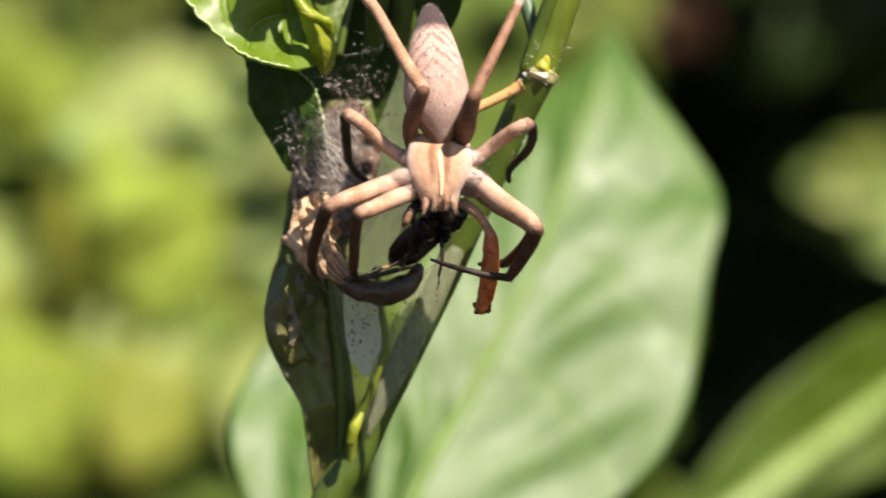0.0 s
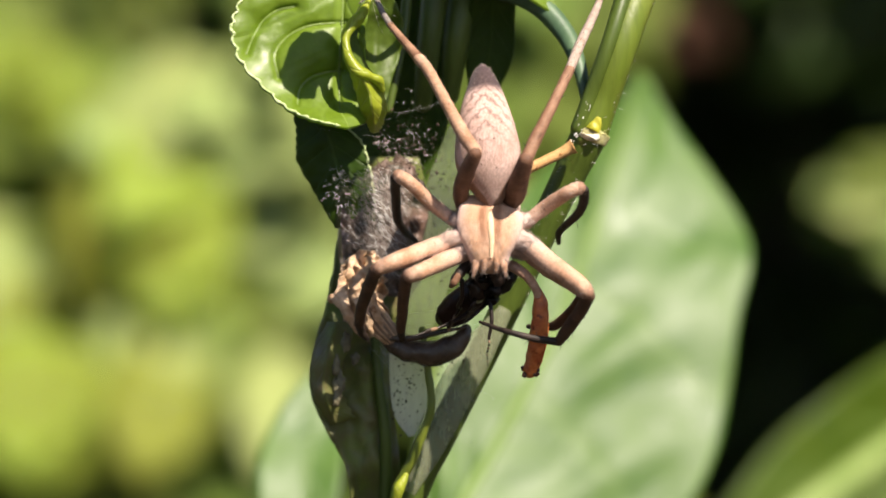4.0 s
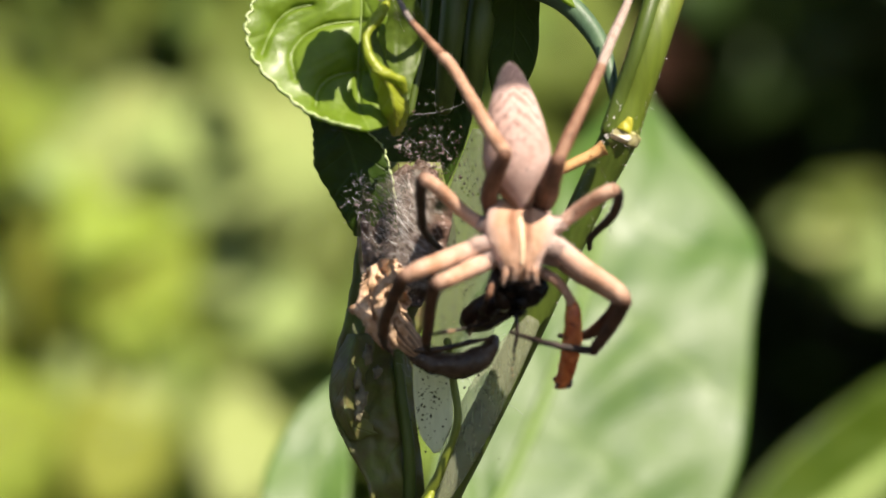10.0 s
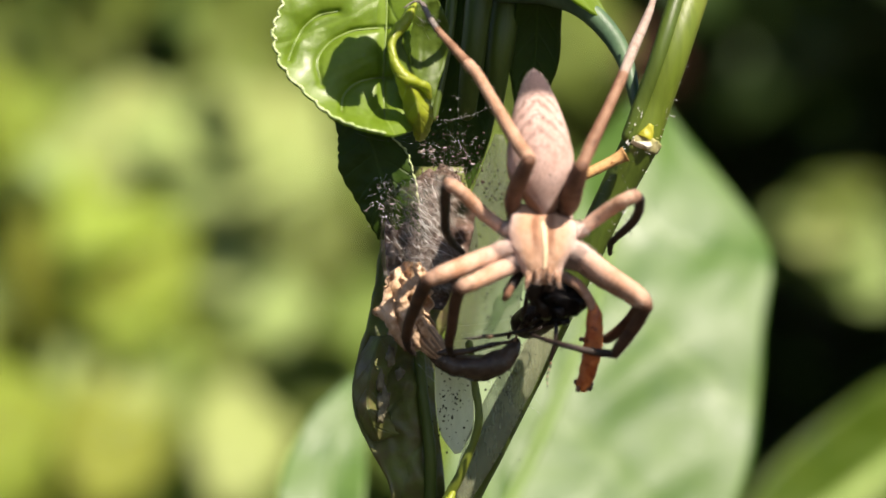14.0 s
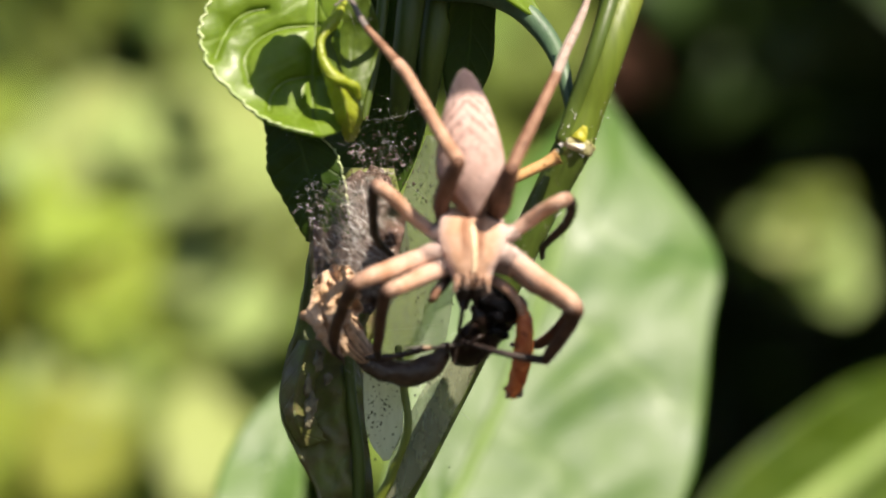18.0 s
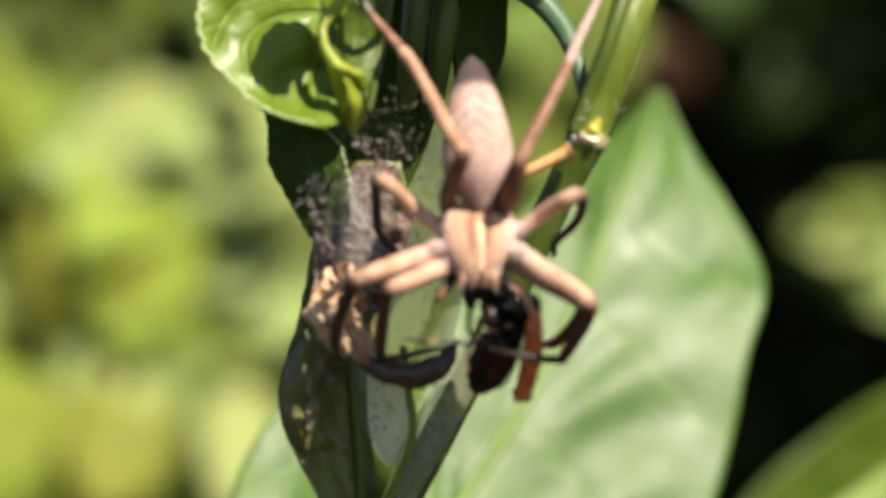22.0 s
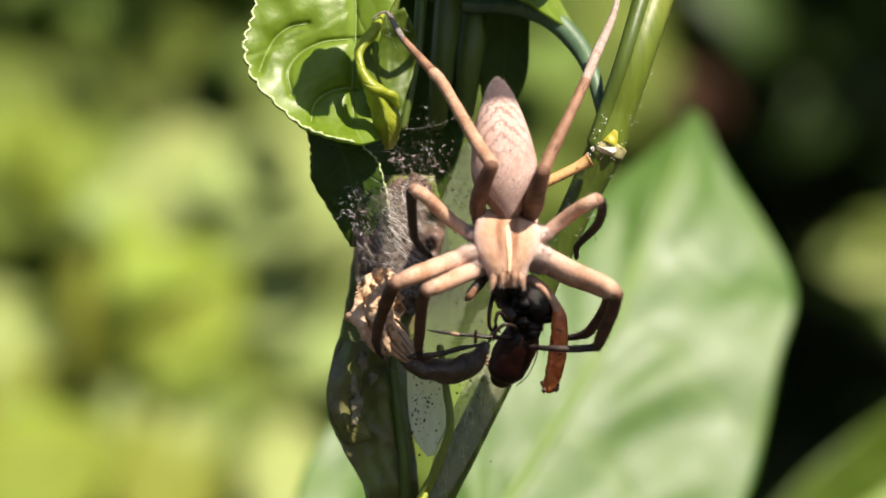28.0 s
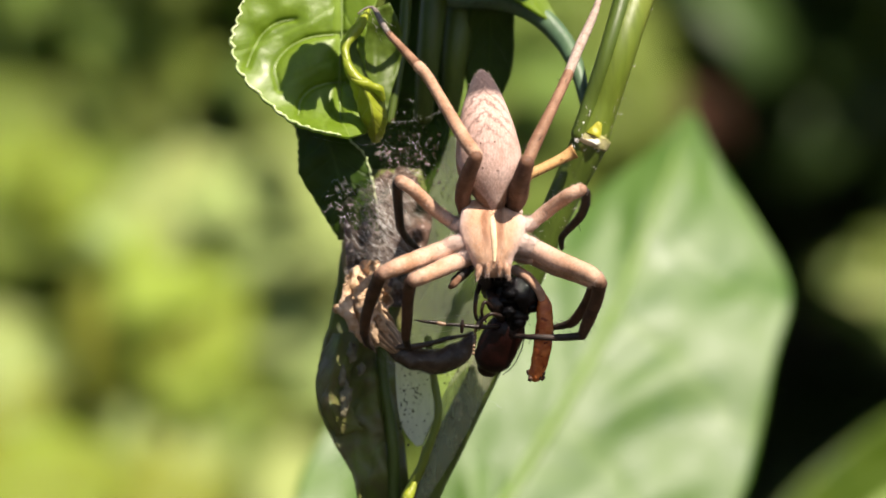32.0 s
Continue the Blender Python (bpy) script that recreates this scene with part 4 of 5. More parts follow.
# ---- silk ----
def make_silk():
    mat = blade([(-2.60, 4.20, 5.5), (-2.80, 3.20, 4.6), (-3.07, 2.60, 3.5), (-3.50, 1.80, 1.53), (-4.17, 1.60, -1.45), (-4.32, 1.80, -3.69)], [0.4, 1.2, 2.2, 3.0, 2.2, 1.2], [0.5, 1.3, 2.4, 2.7, 2.5, 1.6], 90, 48, cup=-0.10, wave=0.75, wave_size=0.9, thick=0.15)
    web = thing("silk_web", (-3.13, 2.00, 0.78), "grey-brown silk web matted with debris between the leaves", "web")
    part("mat", mat, M_MAT, web)
    strands = []
    for i in range(1500):
        z = random.uniform(-2.6, 4.4)
        a = np.array((random.gauss(-4.0, 1.15), 0, z))
        if not -5.9 - 0.22 * z < a[0] < -1.6:
            continue
        ang = random.gauss(-0.7, 0.45)
        n = random.choice((0.1, 0.15, 0.25, 0.35, 0.5, 0.8))
        y = random.uniform(0.2, 0.7)
        b = a + np.array((math.cos(ang) * n, random.uniform(-0.3, 0.3), math.sin(ang) * n))
        a[1], b[1] = y, y + random.uniform(-0.25, 0.2)
        strands.append(thread(a, b, random.choice((0.005, 0.007, 0.010, 0.014)), random.uniform(-0.15, 0.15)))
    # tiny bright strands stand in for sparkles on the silk
    for i in range(110):
        a = np.array(((random.gauss(735, 26) - 784) * 0.037, random.uniform(0.4, 1.6), (441 - random.gauss(280, 40)) * 0.037))
        b = a + np.array((random.gauss(0, 0.1), random.gauss(0, 0.06), random.gauss(0, 0.1)))
        strands.append(thread(a, b, random.choice((0.004, 0.006, 0.008)), random.uniform(-0.04, 0.04)))
    tagged(part("strand_layer", join(*strands), M_STRAND, web, "bright silk threads"), kind="stuff")
    # loose threads strung over the gaps
    loose = []
    for a, b, n in (((-8.21, -2.20, 7.66), (-3.46, -1.50, 8.68), 1), ((-5.88, -0.00, 7.07), (-2.37, -0.00, 8.92), 1), ((-4.93, -1.20, 15.87), (-4.26, -1.50, 14.01), 5), ((-3.48, -0.00, 8.55), (-0.90, 3.00, 9.40), 1), ((-0.15, 2.00, 7.87), (0.60, 3.00, 9.65), 1),
                    ((-3.49, 1.00, 6.73), (0.60, 2.00, 5.26), 2), ((0.59, 1.00, -7.39), (2.46, 1.50, -10.39), 10), ((-3.48, -0.00, -6.62), (-0.89, 1.00, -9.62), 10),
                    ((-0.15, -0.00, -7.36), (-3.10, -0.50, -6.42), 6), ((2.06, -1.00, -5.49), (-3.46, -1.00, -5.86), 6)):
        for i in range(n):
            j = lambda: np.array((random.gauss(0, 0.7), random.gauss(0, 0.4), random.gauss(0, 0.7)))
            loose.append(thread(np.array(a) + j(), np.array(b) + j(), random.choice((0.002, 0.003, 0.004)), random.uniform(0.05, 0.4)))
    tagged(part("thread_layer", join(*loose), M_THREAD, web, "fine loose silk threads"), kind="stuff")
    crumbs = []
    for i in range(300):
        x, z = random.gauss(728, 34), random.gauss(292, 36)
        crumbs.append(lump(((x - 784) * 0.037, random.uniform(0.6, 2.8), (441 - z) * 0.037), random.choice((0.012, 0.018, 0.026, 0.04)), i, 2.2, (random.uniform(0.4, 2.6), 0.8, random.uniform(0.4, 2.6)), 5, 6))
    for i in range(160):
        x, z = random.gauss(692, 28), random.gauss(420, 50)
        crumbs.append(lump(((x - 784) * 0.037, random.uniform(0.8, 1.6), (441 - z) * 0.037), random.choice((0.02, 0.03, 0.05)), i, 1.6, (1, 0.8, 1.4), 5, 6))
    tagged(part("crumb_layer", join(*crumbs), M_CRUMB, web, "brown crumbs caught in the silk"), kind="stuff")
    tufts = []
    for cx, cz, n in ((598, 328, 26), (592, 368, 12), (612, 392, 14), (680, 272, 14), (735, 265, 12), (765, 255, 6), (650, 205, 6), (715, 200, 4)):
        for i in range(n):
            c = np.array(((cx - 784) * 0.037 + random.gauss(0, 0.35), random.uniform(-0.6, 0.6), (441 - cz) * 0.037 + random.gauss(0, 0.35)))
            d = np.array((random.gauss(0, 0.3), random.gauss(0, 0.3), random.gauss(0, 0.3)))
            tufts.append(thread(c, c + d * 0.55, random.choice((0.005, 0.008, 0.013)), random.uniform(-0.15, 0.15)))
    flakes = []
    for cx, cz, sx, sz, n in ((598, 328, 8, 5, 9), (592, 366, 10, 6, 5), (652, 398, 24, 26, 46), (680, 272, 9, 7, 18), (700, 290, 14, 12, 22), (738, 300, 14, 16, 9), (672, 440, 26, 16, 30)):
        for i in range(n):
            flakes.append(lump(spot(random.gauss(cx, sx), random.gauss(cz, sz), random.uniform(-1.0, 0.1)), random.choice((0.02, 0.035, 0.06)), i, 1.6, (random.uniform(0.8, 3.2), 0.35, random.uniform(0.4, 1.0)), 4, 6))
    tagged(part("flake_layer", join(*flakes), M_FLAKE, web, "shiny scraps of matted silk"), kind="stuff")
    tagged(part("tuft_layer", join(*tufts), M_THREAD, web, "white tufts of silk"), kind="stuff")
    veil = thing("silk_film", (-3.86, 1.00, 1.52), "glistening grey silk film over the debris", "web")
    part("film", blade([(-3.50, 1.60, 4.51), (-4.05, 1.00, 3.01), (-4.60, 0.80, 1.15), (-4.97, 0.80, -1.45), (-4.97, 0.60, -3.30)], [1.0, 2.4, 2.2, 1.6, 0.8], [1.2, 1.8, 2.4, 2.6, 2.0], 70, 50, cup=-0.15, wave=0.5, wave_size=0.7, thick=0.02), M_VEIL, veil)
    tagged(part("strand_layer", join(*[thread((x, y, z), (x + n * math.cos(a), y - 0.1, z + n * math.sin(a)), r, random.uniform(-0.08, 0.12))
                                      for x, y, z, n, a, r in ((random.gauss(-4.3, 1.0), random.uniform(-0.1, 0.4), random.gauss(1.3, 1.5), random.choice((0.25, 0.4, 0.7, 1.2)), random.gauss(-0.7, 0.3), random.choice((0.005, 0.008, 0.012))) for i in range(130))]), M_THREAD, veil, "bright silk threads"), kind="stuff")
    # films stretched over the two gaps, with droppings on them
    upper = thing("silk_film", (0.23, 3.50, 1.54), "thin pale silk film with dark specks between leaf and stem", "web")
    part("film", blade([(0.75, 3.60, 7.50), (0.60, 3.60, 3.04), (0.41, 3.40, -0.71), (0.23, 3.20, -5.21), (-0.08, 3.20, -7.46)], [0.25, 1.7, 2.2, 2.6, 2.2], [0.3, 2.1, 2.2, 1.8, 1.2], 40, 14, wave=0.3, thick=0.02), M_SILKWHITE, upper)
    lower = thing("silk_film", (-1.64, 2.00, -9.66), "white silk film with black specks above the shoot", "web")
    part("film", blade([(-2.46, 1.60, -6.67), (-2.09, 1.50, -9.27), (-1.83, 1.60, -11.51), (-1.57, 1.80, -13.01)], [0.7, 1.0, 0.9, 0.2], [1.2, 1.4, 1.2, 0.2], 30, 12, wave=0.25, thick=0.02), M_PANEL, lower)
    tube_film = thing("silk_film", (1.71, 1.00, -10.37), "grey silk film stretched along the lower stem", "web")
    part("film", blade([(4.50, 1.20, -4.43), (2.82, 1.00, -7.39), (1.15, 1.00, -10.74), (-0.33, 1.20, -13.72), (-1.64, 1.50, -16.72)], [0.5, 1.3, 1.5, 1.2, 0.5], [0.5, 0.9, 1.0, 0.9, 0.4], 36, 12, cup=-0.4, wave=0.25, thick=0.02), M_SILKTUBE, tube_film)
    for web_, cx, cz, sx, sz, d, n in ((upper, 800, 330, 16, 40, 3.4, 60), (lower, 728, 700, 20, 40, 1.25, 100), (tube_film, 825, 700, 22, 50, 0.7, 40), (upper, 790, 500, 25, 60, 3.1, 40)):
        s = []
        for i in range(n):
            x, z = random.gauss(cx, sx), random.gauss(cz, sz)
            s.append(lump(((x - 784) * 0.037, d, (441 - z) * 0.037), random.choice((0.025, 0.035, 0.05, 0.075)), i, 0.5, (1, 0.5, 1), 4, 6))
        tagged(part("speck_layer", join(*s), M_SPECK, web_, "tiny dark droppings"), kind="stuff")


make_silk()


# ---- the spider ----
def spines(path, n, length, seed):
    rng = random.Random(seed)
    c = spline(path, 40)
    out = []
    for i in range(n):
        k = rng.randrange(3, 38)
        a = rng.uniform(0, 2 * math.pi)
        d = np.array((math.cos(a), -abs(math.sin(a)) * 0.5, math.sin(a)))
        t = c[k + 1] - c[k]
        t /= np.linalg.norm(t)
        e = c[k] + (d * 0.8 + t * 0.7) * rng.uniform(0.5, 1.0) * length
        out.append(tube([c[k], (c[k] + e) / 2, e], [0.028, 0.022, 0.006], 4, 4, cap=False))
    return join(*out)


def leg(spider, upper, upper_r, shank, shank_r, foot, foot_r, mats, label, seed):
    """A leg: femur with knee, shank and foot, the last two as pieces of the leg."""
    thigh, shin = tube(upper, upper_r, 30, 14, lump=0.05, lump_size=0.6), tube(shank, shank_r, 28, 12, lump=0.05, lump_size=0.6)
    base = part("leg", thigh, mats[0], spider, label, pivot=upper[0])
    part("shank", shin, mats[1], base)
    tagged(part("fur", fuzz(thigh, 14, 600, 0.22, seed, 0.009), M_FUZZ if mats[0] is M_LEG else mats[0], base, "fine pale fur"), kind="stuff")
    tagged(part("fur", fuzz(shin, 12, 380, 0.20, seed + 5, 0.009), M_FUZZ if mats[1] is M_LEGTAN else mats[1], base, "fine fur"), kind="stuff")
    if foot:
        part("foot", tube(foot, foot_r, 22, 10, lump=0.06, lump_size=0.5), mats[2], base)
    tagged(part("spine_layer", join(spines(shank, 14, 0.9, seed), spines(foot or shank, 10, 0.7, seed + 1), spines(upper, 6, 0.7, seed + 2)), M_TARSUS, base, "fine dark leg spines"), kind="stuff")
    return base


def make_spider():
    sp = thing("spider", (3.33, -5.00, 1.48), "tan nursery-web spider with pale back stripe, head down, holding prey", "spider")
    belly = tube([(3.20, -6.80, 2.34), (3.16, -6.85, 3.20), (2.98, -7.00, 5.06), (2.76, -7.00, 7.40), (2.59, -6.20, 9.58), (2.49, -5.60, 10.87), (2.46, -5.40, 11.24)],
                         [(0.40, 0.4), (1.05, 0.95), (2.05, 1.65), (1.86, 1.65), (1.22, 1.2), (0.62, 0.65), (0.25, 0.3)], 50, 28, lump=0.03, lump_size=1.5)
    part("abdomen", belly, M_ABDOMEN, sp, "pinkish beige abdomen with brown chevrons and dark tip")
    for x, y, _ in ((860, 300, 0), (886, 300, 0), (855, 250, 0), (880, 252, 0)):
        spot_on = min((v for v in belly[0]), key=lambda v: (v[0] - spot(x, y, 8)[0]) ** 2 + (v[2] - spot(x, y, 8)[2]) ** 2 + 0.02 * v[1])
        part("dimple", lump(spot_on, 0.06, 1, 0.1, (1, 0.5, 1), 6, 8), M_SHANK, sp)
    tagged(part("fur", fuzz(belly, 28, 500, 0.15, 5, 0.008), M_FUZZ, sp, "short pale fur"), kind="stuff")
    shield = tube([(3.24, -6.30, 2.48), (3.16, -6.80, 2.12), (3.12, -7.10, 1.26), (3.12, -7.20, 0.32), (3.12, -7.25, -0.47), (3.16, -7.20, -1.11), (3.16, -6.90, -1.47)],
                          [(1.7, 0.5), (2.0, 0.65), (2.15, 0.75), (1.9, 0.8), (1.4, 0.75), (1.18, 0.62), (0.95, 0.5)], 44, 32, lump=0.05, lump_size=0.7, square=0.8, cap=False)
    part("carapace", shield, M_CARAPACE, sp, "orange-tan hairy carapace")
    tagged(part("fur", fuzz(shield, 32, 1000, 0.26, 6, 0.008), M_FUZZ, sp, "pale fur"), kind="stuff")
    part("pale_stripe", tube([(3.16, -6.90, 2.70), (3.15, -7.52, 2.04), (3.18, -7.88, 1.18), (3.25, -8.00, 0.25), (3.24, -7.98, -0.75)], [(0.14, 0.10), (0.19, 0.10), (0.20, 0.09), (0.17, 0.08), (0.10, 0.07)], 26, 8), M_STRIPE, sp, "narrow cream stripe")
    # hairy coxae where the legs join
    for i, (a, b, r) in enumerate((((0.58, -6.20, 1.62), (1.94, -6.70, 1.40), 0.66), ((0.07, -6.90, 0.11), (1.87, -6.90, 0.68), 0.68), ((0.79, -6.90, -0.68), (2.08, -6.90, -0.04), 0.60), ((5.84, -6.20, 1.69), (4.39, -6.70, 1.40), 0.66),
                                   ((6.25, -7.00, -0.18), (4.45, -6.90, 0.61), 0.74), ((5.41, -5.80, -0.61), (4.19, -5.80, 0.04), 0.66), ((1.81, -5.00, 2.35), (2.57, -5.40, 2.02), 0.7), ((4.71, -5.00, 2.35), (4.05, -5.40, 2.02), 0.7))):
        hip = tube([a, (np.array(a) + np.array(b)) / 2, b], [r * 0.60, r * 0.84, r], 16, 14, lump=0.16, lump_size=0.35)
        tagged(part("fur", fuzz(hip, 14, 900, 0.42, 90 + i, 0.011), M_FUZZ, part("coxa", hip, M_HIP, sp)), kind="stuff")
    # face: hair tufts, eyes, jaws
    for i, (a, b, r) in enumerate((((2.47, -7.40, -0.32), (2.14, -7.85, -1.98), 0.27), ((3.87, -7.40, -0.32), (4.19, -7.85, -1.95), 0.27), ((2.83, -7.60, -0.39), (2.79, -7.90, -1.68), 0.26), ((3.55, -7.60, -0.39), (3.58, -7.90, -1.68), 0.26))):
        tuft = tube([a, (np.array(a) * 0.4 + np.array(b) * 0.6), b], [r, r * 0.85, r * 0.25], 12, 10, lump=0.25, lump_size=0.3)
        tagged(part("fur", fuzz(tuft, 10, 160, 0.3, 130 + i), M_FUZZ, part("hair_tuft", tuft, M_LEG if i < 2 else M_LEGTAN, sp, "pale hair tuft over the face")), kind="stuff")
    for x, y in ((867, 484), (879, 484), (852, 488), (893, 488)):
        part("eye", lump(spot(x, y, 7.5), 0.08, 1, 0.0, rings=6, seg=8), M_BLACK, sp, "tiny black eye")
    for x in (860, 886):
        part("jaw", tube([spot(x, 482, 5.8), spot(x + 1, 502, 5.6), spot(x + 2, 522, 4.6)], [0.55, 0.55, 0.3], 16, 10), M_TARSUS, sp, "dark brown jaw")
    palp = part("palp", tube([(1.95, -5.80, -0.97), (1.29, -6.60, -1.58), (0.79, -6.80, -2.01)], [0.28, 0.34, 0.30], 16, 10), M_TARSUS, sp, "dark feeler with pale tip", pivot=(1.95, -5.80, -0.97))
    part("palp_tip", tube([(1.01, -6.90, -1.83), (0.68, -6.90, -2.23), (0.47, -6.60, -2.41)], [0.22, 0.25, 0.16], 12, 10), M_LEGRED, palp)
    stump = part("leg", tube([(4.62, -5.60, -1.34), (5.43, -6.60, -1.83), (6.04, -6.80, -2.55), (6.33, -6.60, -3.20)], [0.36, 0.32, 0.28, 0.26], 20, 12), M_LEG, sp, "leg stump with red-brown broken end", pivot=(4.62, -5.60, -1.34))
    part("shank", tube([(6.26, -6.50, -2.84), (6.48, -6.40, -3.85), (6.42, -6.00, -5.73), (6.18, -5.60, -7.19), (5.92, -5.40, -8.06)], [0.26, 0.50, 0.60, 0.54, 0.46], 44, 18, lump=0.12, lump_size=0.4), M_STUMP, stump)
    part("torn_end", join(*[lump(np.array((5.93, -5.40, -7.99)) + (random.uniform(-0.55, 0.55), random.uniform(-0.4, 0.4), random.uniform(-0.3, 0.15)), random.uniform(0.07, 0.17), i, 0.9) for i in range(14)]), M_SHANK, stump, "dark ragged broken end")
    tan, dark = (M_LEG, M_SHANK, M_TARSUS), (M_LEG, M_TARSUS, M_TARSUS)
    # hind pair, reaching up
    l4 = leg(sp, [(1.44, -5.80, 2.35), (1.26, -7.20, 3.41), (1.60, -8.90, 4.66), (2.06, -9.80, 5.78)], [0.48, 0.52, 0.52, 0.45], [(2.09, -9.70, 5.85), (1.21, -9.20, 7.15), (0.21, -7.60, 8.92), (-0.94, -5.60, 10.95), (-1.56, -5.00, 11.70)], [0.43, 0.43, 0.38, 0.36, 0.38],
        [(-1.56, -5.00, 11.70), (-2.62, -3.80, 12.92), (-3.51, -2.80, 13.93)], [0.34, 0.27, 0.22], (M_THIGH, M_LEGTAN, M_LEGRED), "hind leg stretched up, red-brown thigh", 11)
    part("tarsus", tube([(-3.48, -2.84, 13.88), (-4.05, -2.20, 14.80), (-4.36, -1.80, 15.45), (-4.60, -1.65, 15.72)], [0.21, 0.19, 0.17, 0.11], 24, 10, lump=0.12, lump_size=0.3), M_LEGGREY, l4, "thin grey last joint")
    part("claw", tube([(-4.55, -1.65, 15.70), (-5.00, -1.60, 15.68), (-5.55, -1.60, 15.30)], [0.09, 0.07, 0.04], 14, 6), M_LEGGREY, l4)
    leg(sp, [(4.19, -5.40, 2.42), (4.70, -7.00, 3.27), (4.95, -8.80, 4.38), (5.25, -9.70, 5.43)], [0.55, 0.66, 0.58, 0.48], [(5.25, -9.60, 5.43), (5.91, -8.80, 6.88), (7.04, -7.00, 9.16), (8.03, -5.40, 11.24)], [0.40, 0.40, 0.34, 0.33],
             [(8.03, -5.40, 11.24), (8.72, -4.20, 12.90), (9.50, -3.00, 14.58), (9.97, -2.20, 15.73), (10.30, -1.40, 17.03)], [0.32, 0.33, 0.29, 0.22, 0.16], (M_THIGH, M_LEGRED, M_LEGPALE), "hind leg stretched up, pale frosted foot", 21)
    # third pair
    leg(sp, [(1.01, -6.10, 1.41), (-0.50, -6.60, 2.48), (-1.93, -7.80, 3.79), (-2.72, -7.80, 4.29)], [0.40, 0.43, 0.42, 0.40], [(-2.90, -7.60, 4.12), (-2.88, -6.00, 3.10), (-2.77, -3.40, 1.50)], [0.34, 0.32, 0.28], [(-2.77, -3.30, 1.42), (-2.28, -1.60, 0.59), (-1.55, -0.40, -0.04)], [0.27, 0.24, 0.16], dark,
        "short side leg bent at the knee", 31)
    leg(sp, [(5.47, -6.10, 1.48), (6.69, -6.60, 2.48), (8.01, -7.80, 3.43), (8.72, -8.00, 3.75)], [0.42, 0.45, 0.44, 0.41], [(9.02, -7.80, 3.61), (9.06, -6.80, 2.91), (8.82, -5.40, 2.13), (8.02, -3.60, 1.20)], [0.30, 0.30, 0.28, 0.24], [(8.02, -3.60, 1.20), (7.69, -2.40, 0.70), (7.73, -1.20, 0.04)],
        [0.22, 0.22, 0.14], dark, "short side leg bent at the knee", 41)
    # front pairs
    leg(sp, [(1.01, -6.50, 0.33), (-0.68, -7.20, -0.32), (-2.63, -9.00, -1.03), (-3.77, -9.20, -1.53)], [0.56, 0.60, 0.56, 0.46], [(-3.99, -9.00, -1.67), (-4.44, -7.40, -2.83), (-4.93, -5.00, -4.31), (-5.07, -3.20, -5.37)], [0.44, 0.42, 0.36, 0.32], [(-5.07, -3.20, -5.37), (-4.91, -2.20, -6.01), (-4.56, -1.60, -6.43)], [0.28, 0.26, 0.16],
        tan, "front leg with dark lower half", 51)
    leg(sp, [(1.66, -6.40, -0.51), (0.29, -7.60, -1.04), (-1.14, -9.40, -1.67), (-1.85, -9.60, -1.95)], [0.54, 0.56, 0.50, 0.46], [(-2.06, -9.40, -2.10), (-2.22, -7.80, -3.18), (-2.31, -5.40, -4.66), (-2.40, -3.60, -5.65)], [0.42, 0.38, 0.34, 0.30], [(-2.40, -3.60, -5.65), (-2.34, -2.80, -6.11), (-2.20, -2.40, -6.41)], [0.26, 0.24, 0.16],
        tan, "front leg with dark lower half", 61)
    second = leg(sp, [(5.30, -4.40, -0.25), (6.89, -6.00, -1.05), (8.75, -7.20, -1.76), (9.54, -7.20, -2.12)], [0.50, 0.54, 0.48, 0.44], [(9.62, -7.00, -2.33), (9.23, -6.00, -3.35), (8.49, -4.60, -4.53), (8.14, -4.20, -4.83)], [0.40, 0.36, 0.32, 0.28], [(8.07, -4.20, -4.83), (7.51, -3.60, -4.99), (6.72, -3.00, -5.15)], [0.25, 0.22, 0.15],
        tan, "front leg with dark lower half", 71)
    front = leg(sp, [(5.50, -6.60, 0.18), (7.19, -7.80, -0.75), (9.09, -9.60, -1.53), (9.72, -9.80, -1.95)], [0.62, 0.66, 0.56, 0.48], [(9.87, -9.60, -2.17), (9.70, -8.60, -3.17), (9.18, -7.40, -4.62), (8.84, -6.80, -5.50)], [0.46, 0.42, 0.40, 0.30], [(8.77, -6.80, -5.53), (7.42, -7.20, -5.62), (5.99, -7.30, -5.59), (4.98, -6.40, -5.56), (3.75, -5.20, -5.45)],
                [0.26, 0.23, 0.19, 0.16, 0.10], (M_LEG, M_SHANK, M_TARSUS), "front leg hooked round the prey", 81)
    return sp, palp, (front, second)


spider, spider_palp, hooked_legs = make_spider()


# ---- the prey ----
FLY_AT = (3.66, -5.00, -2.32)


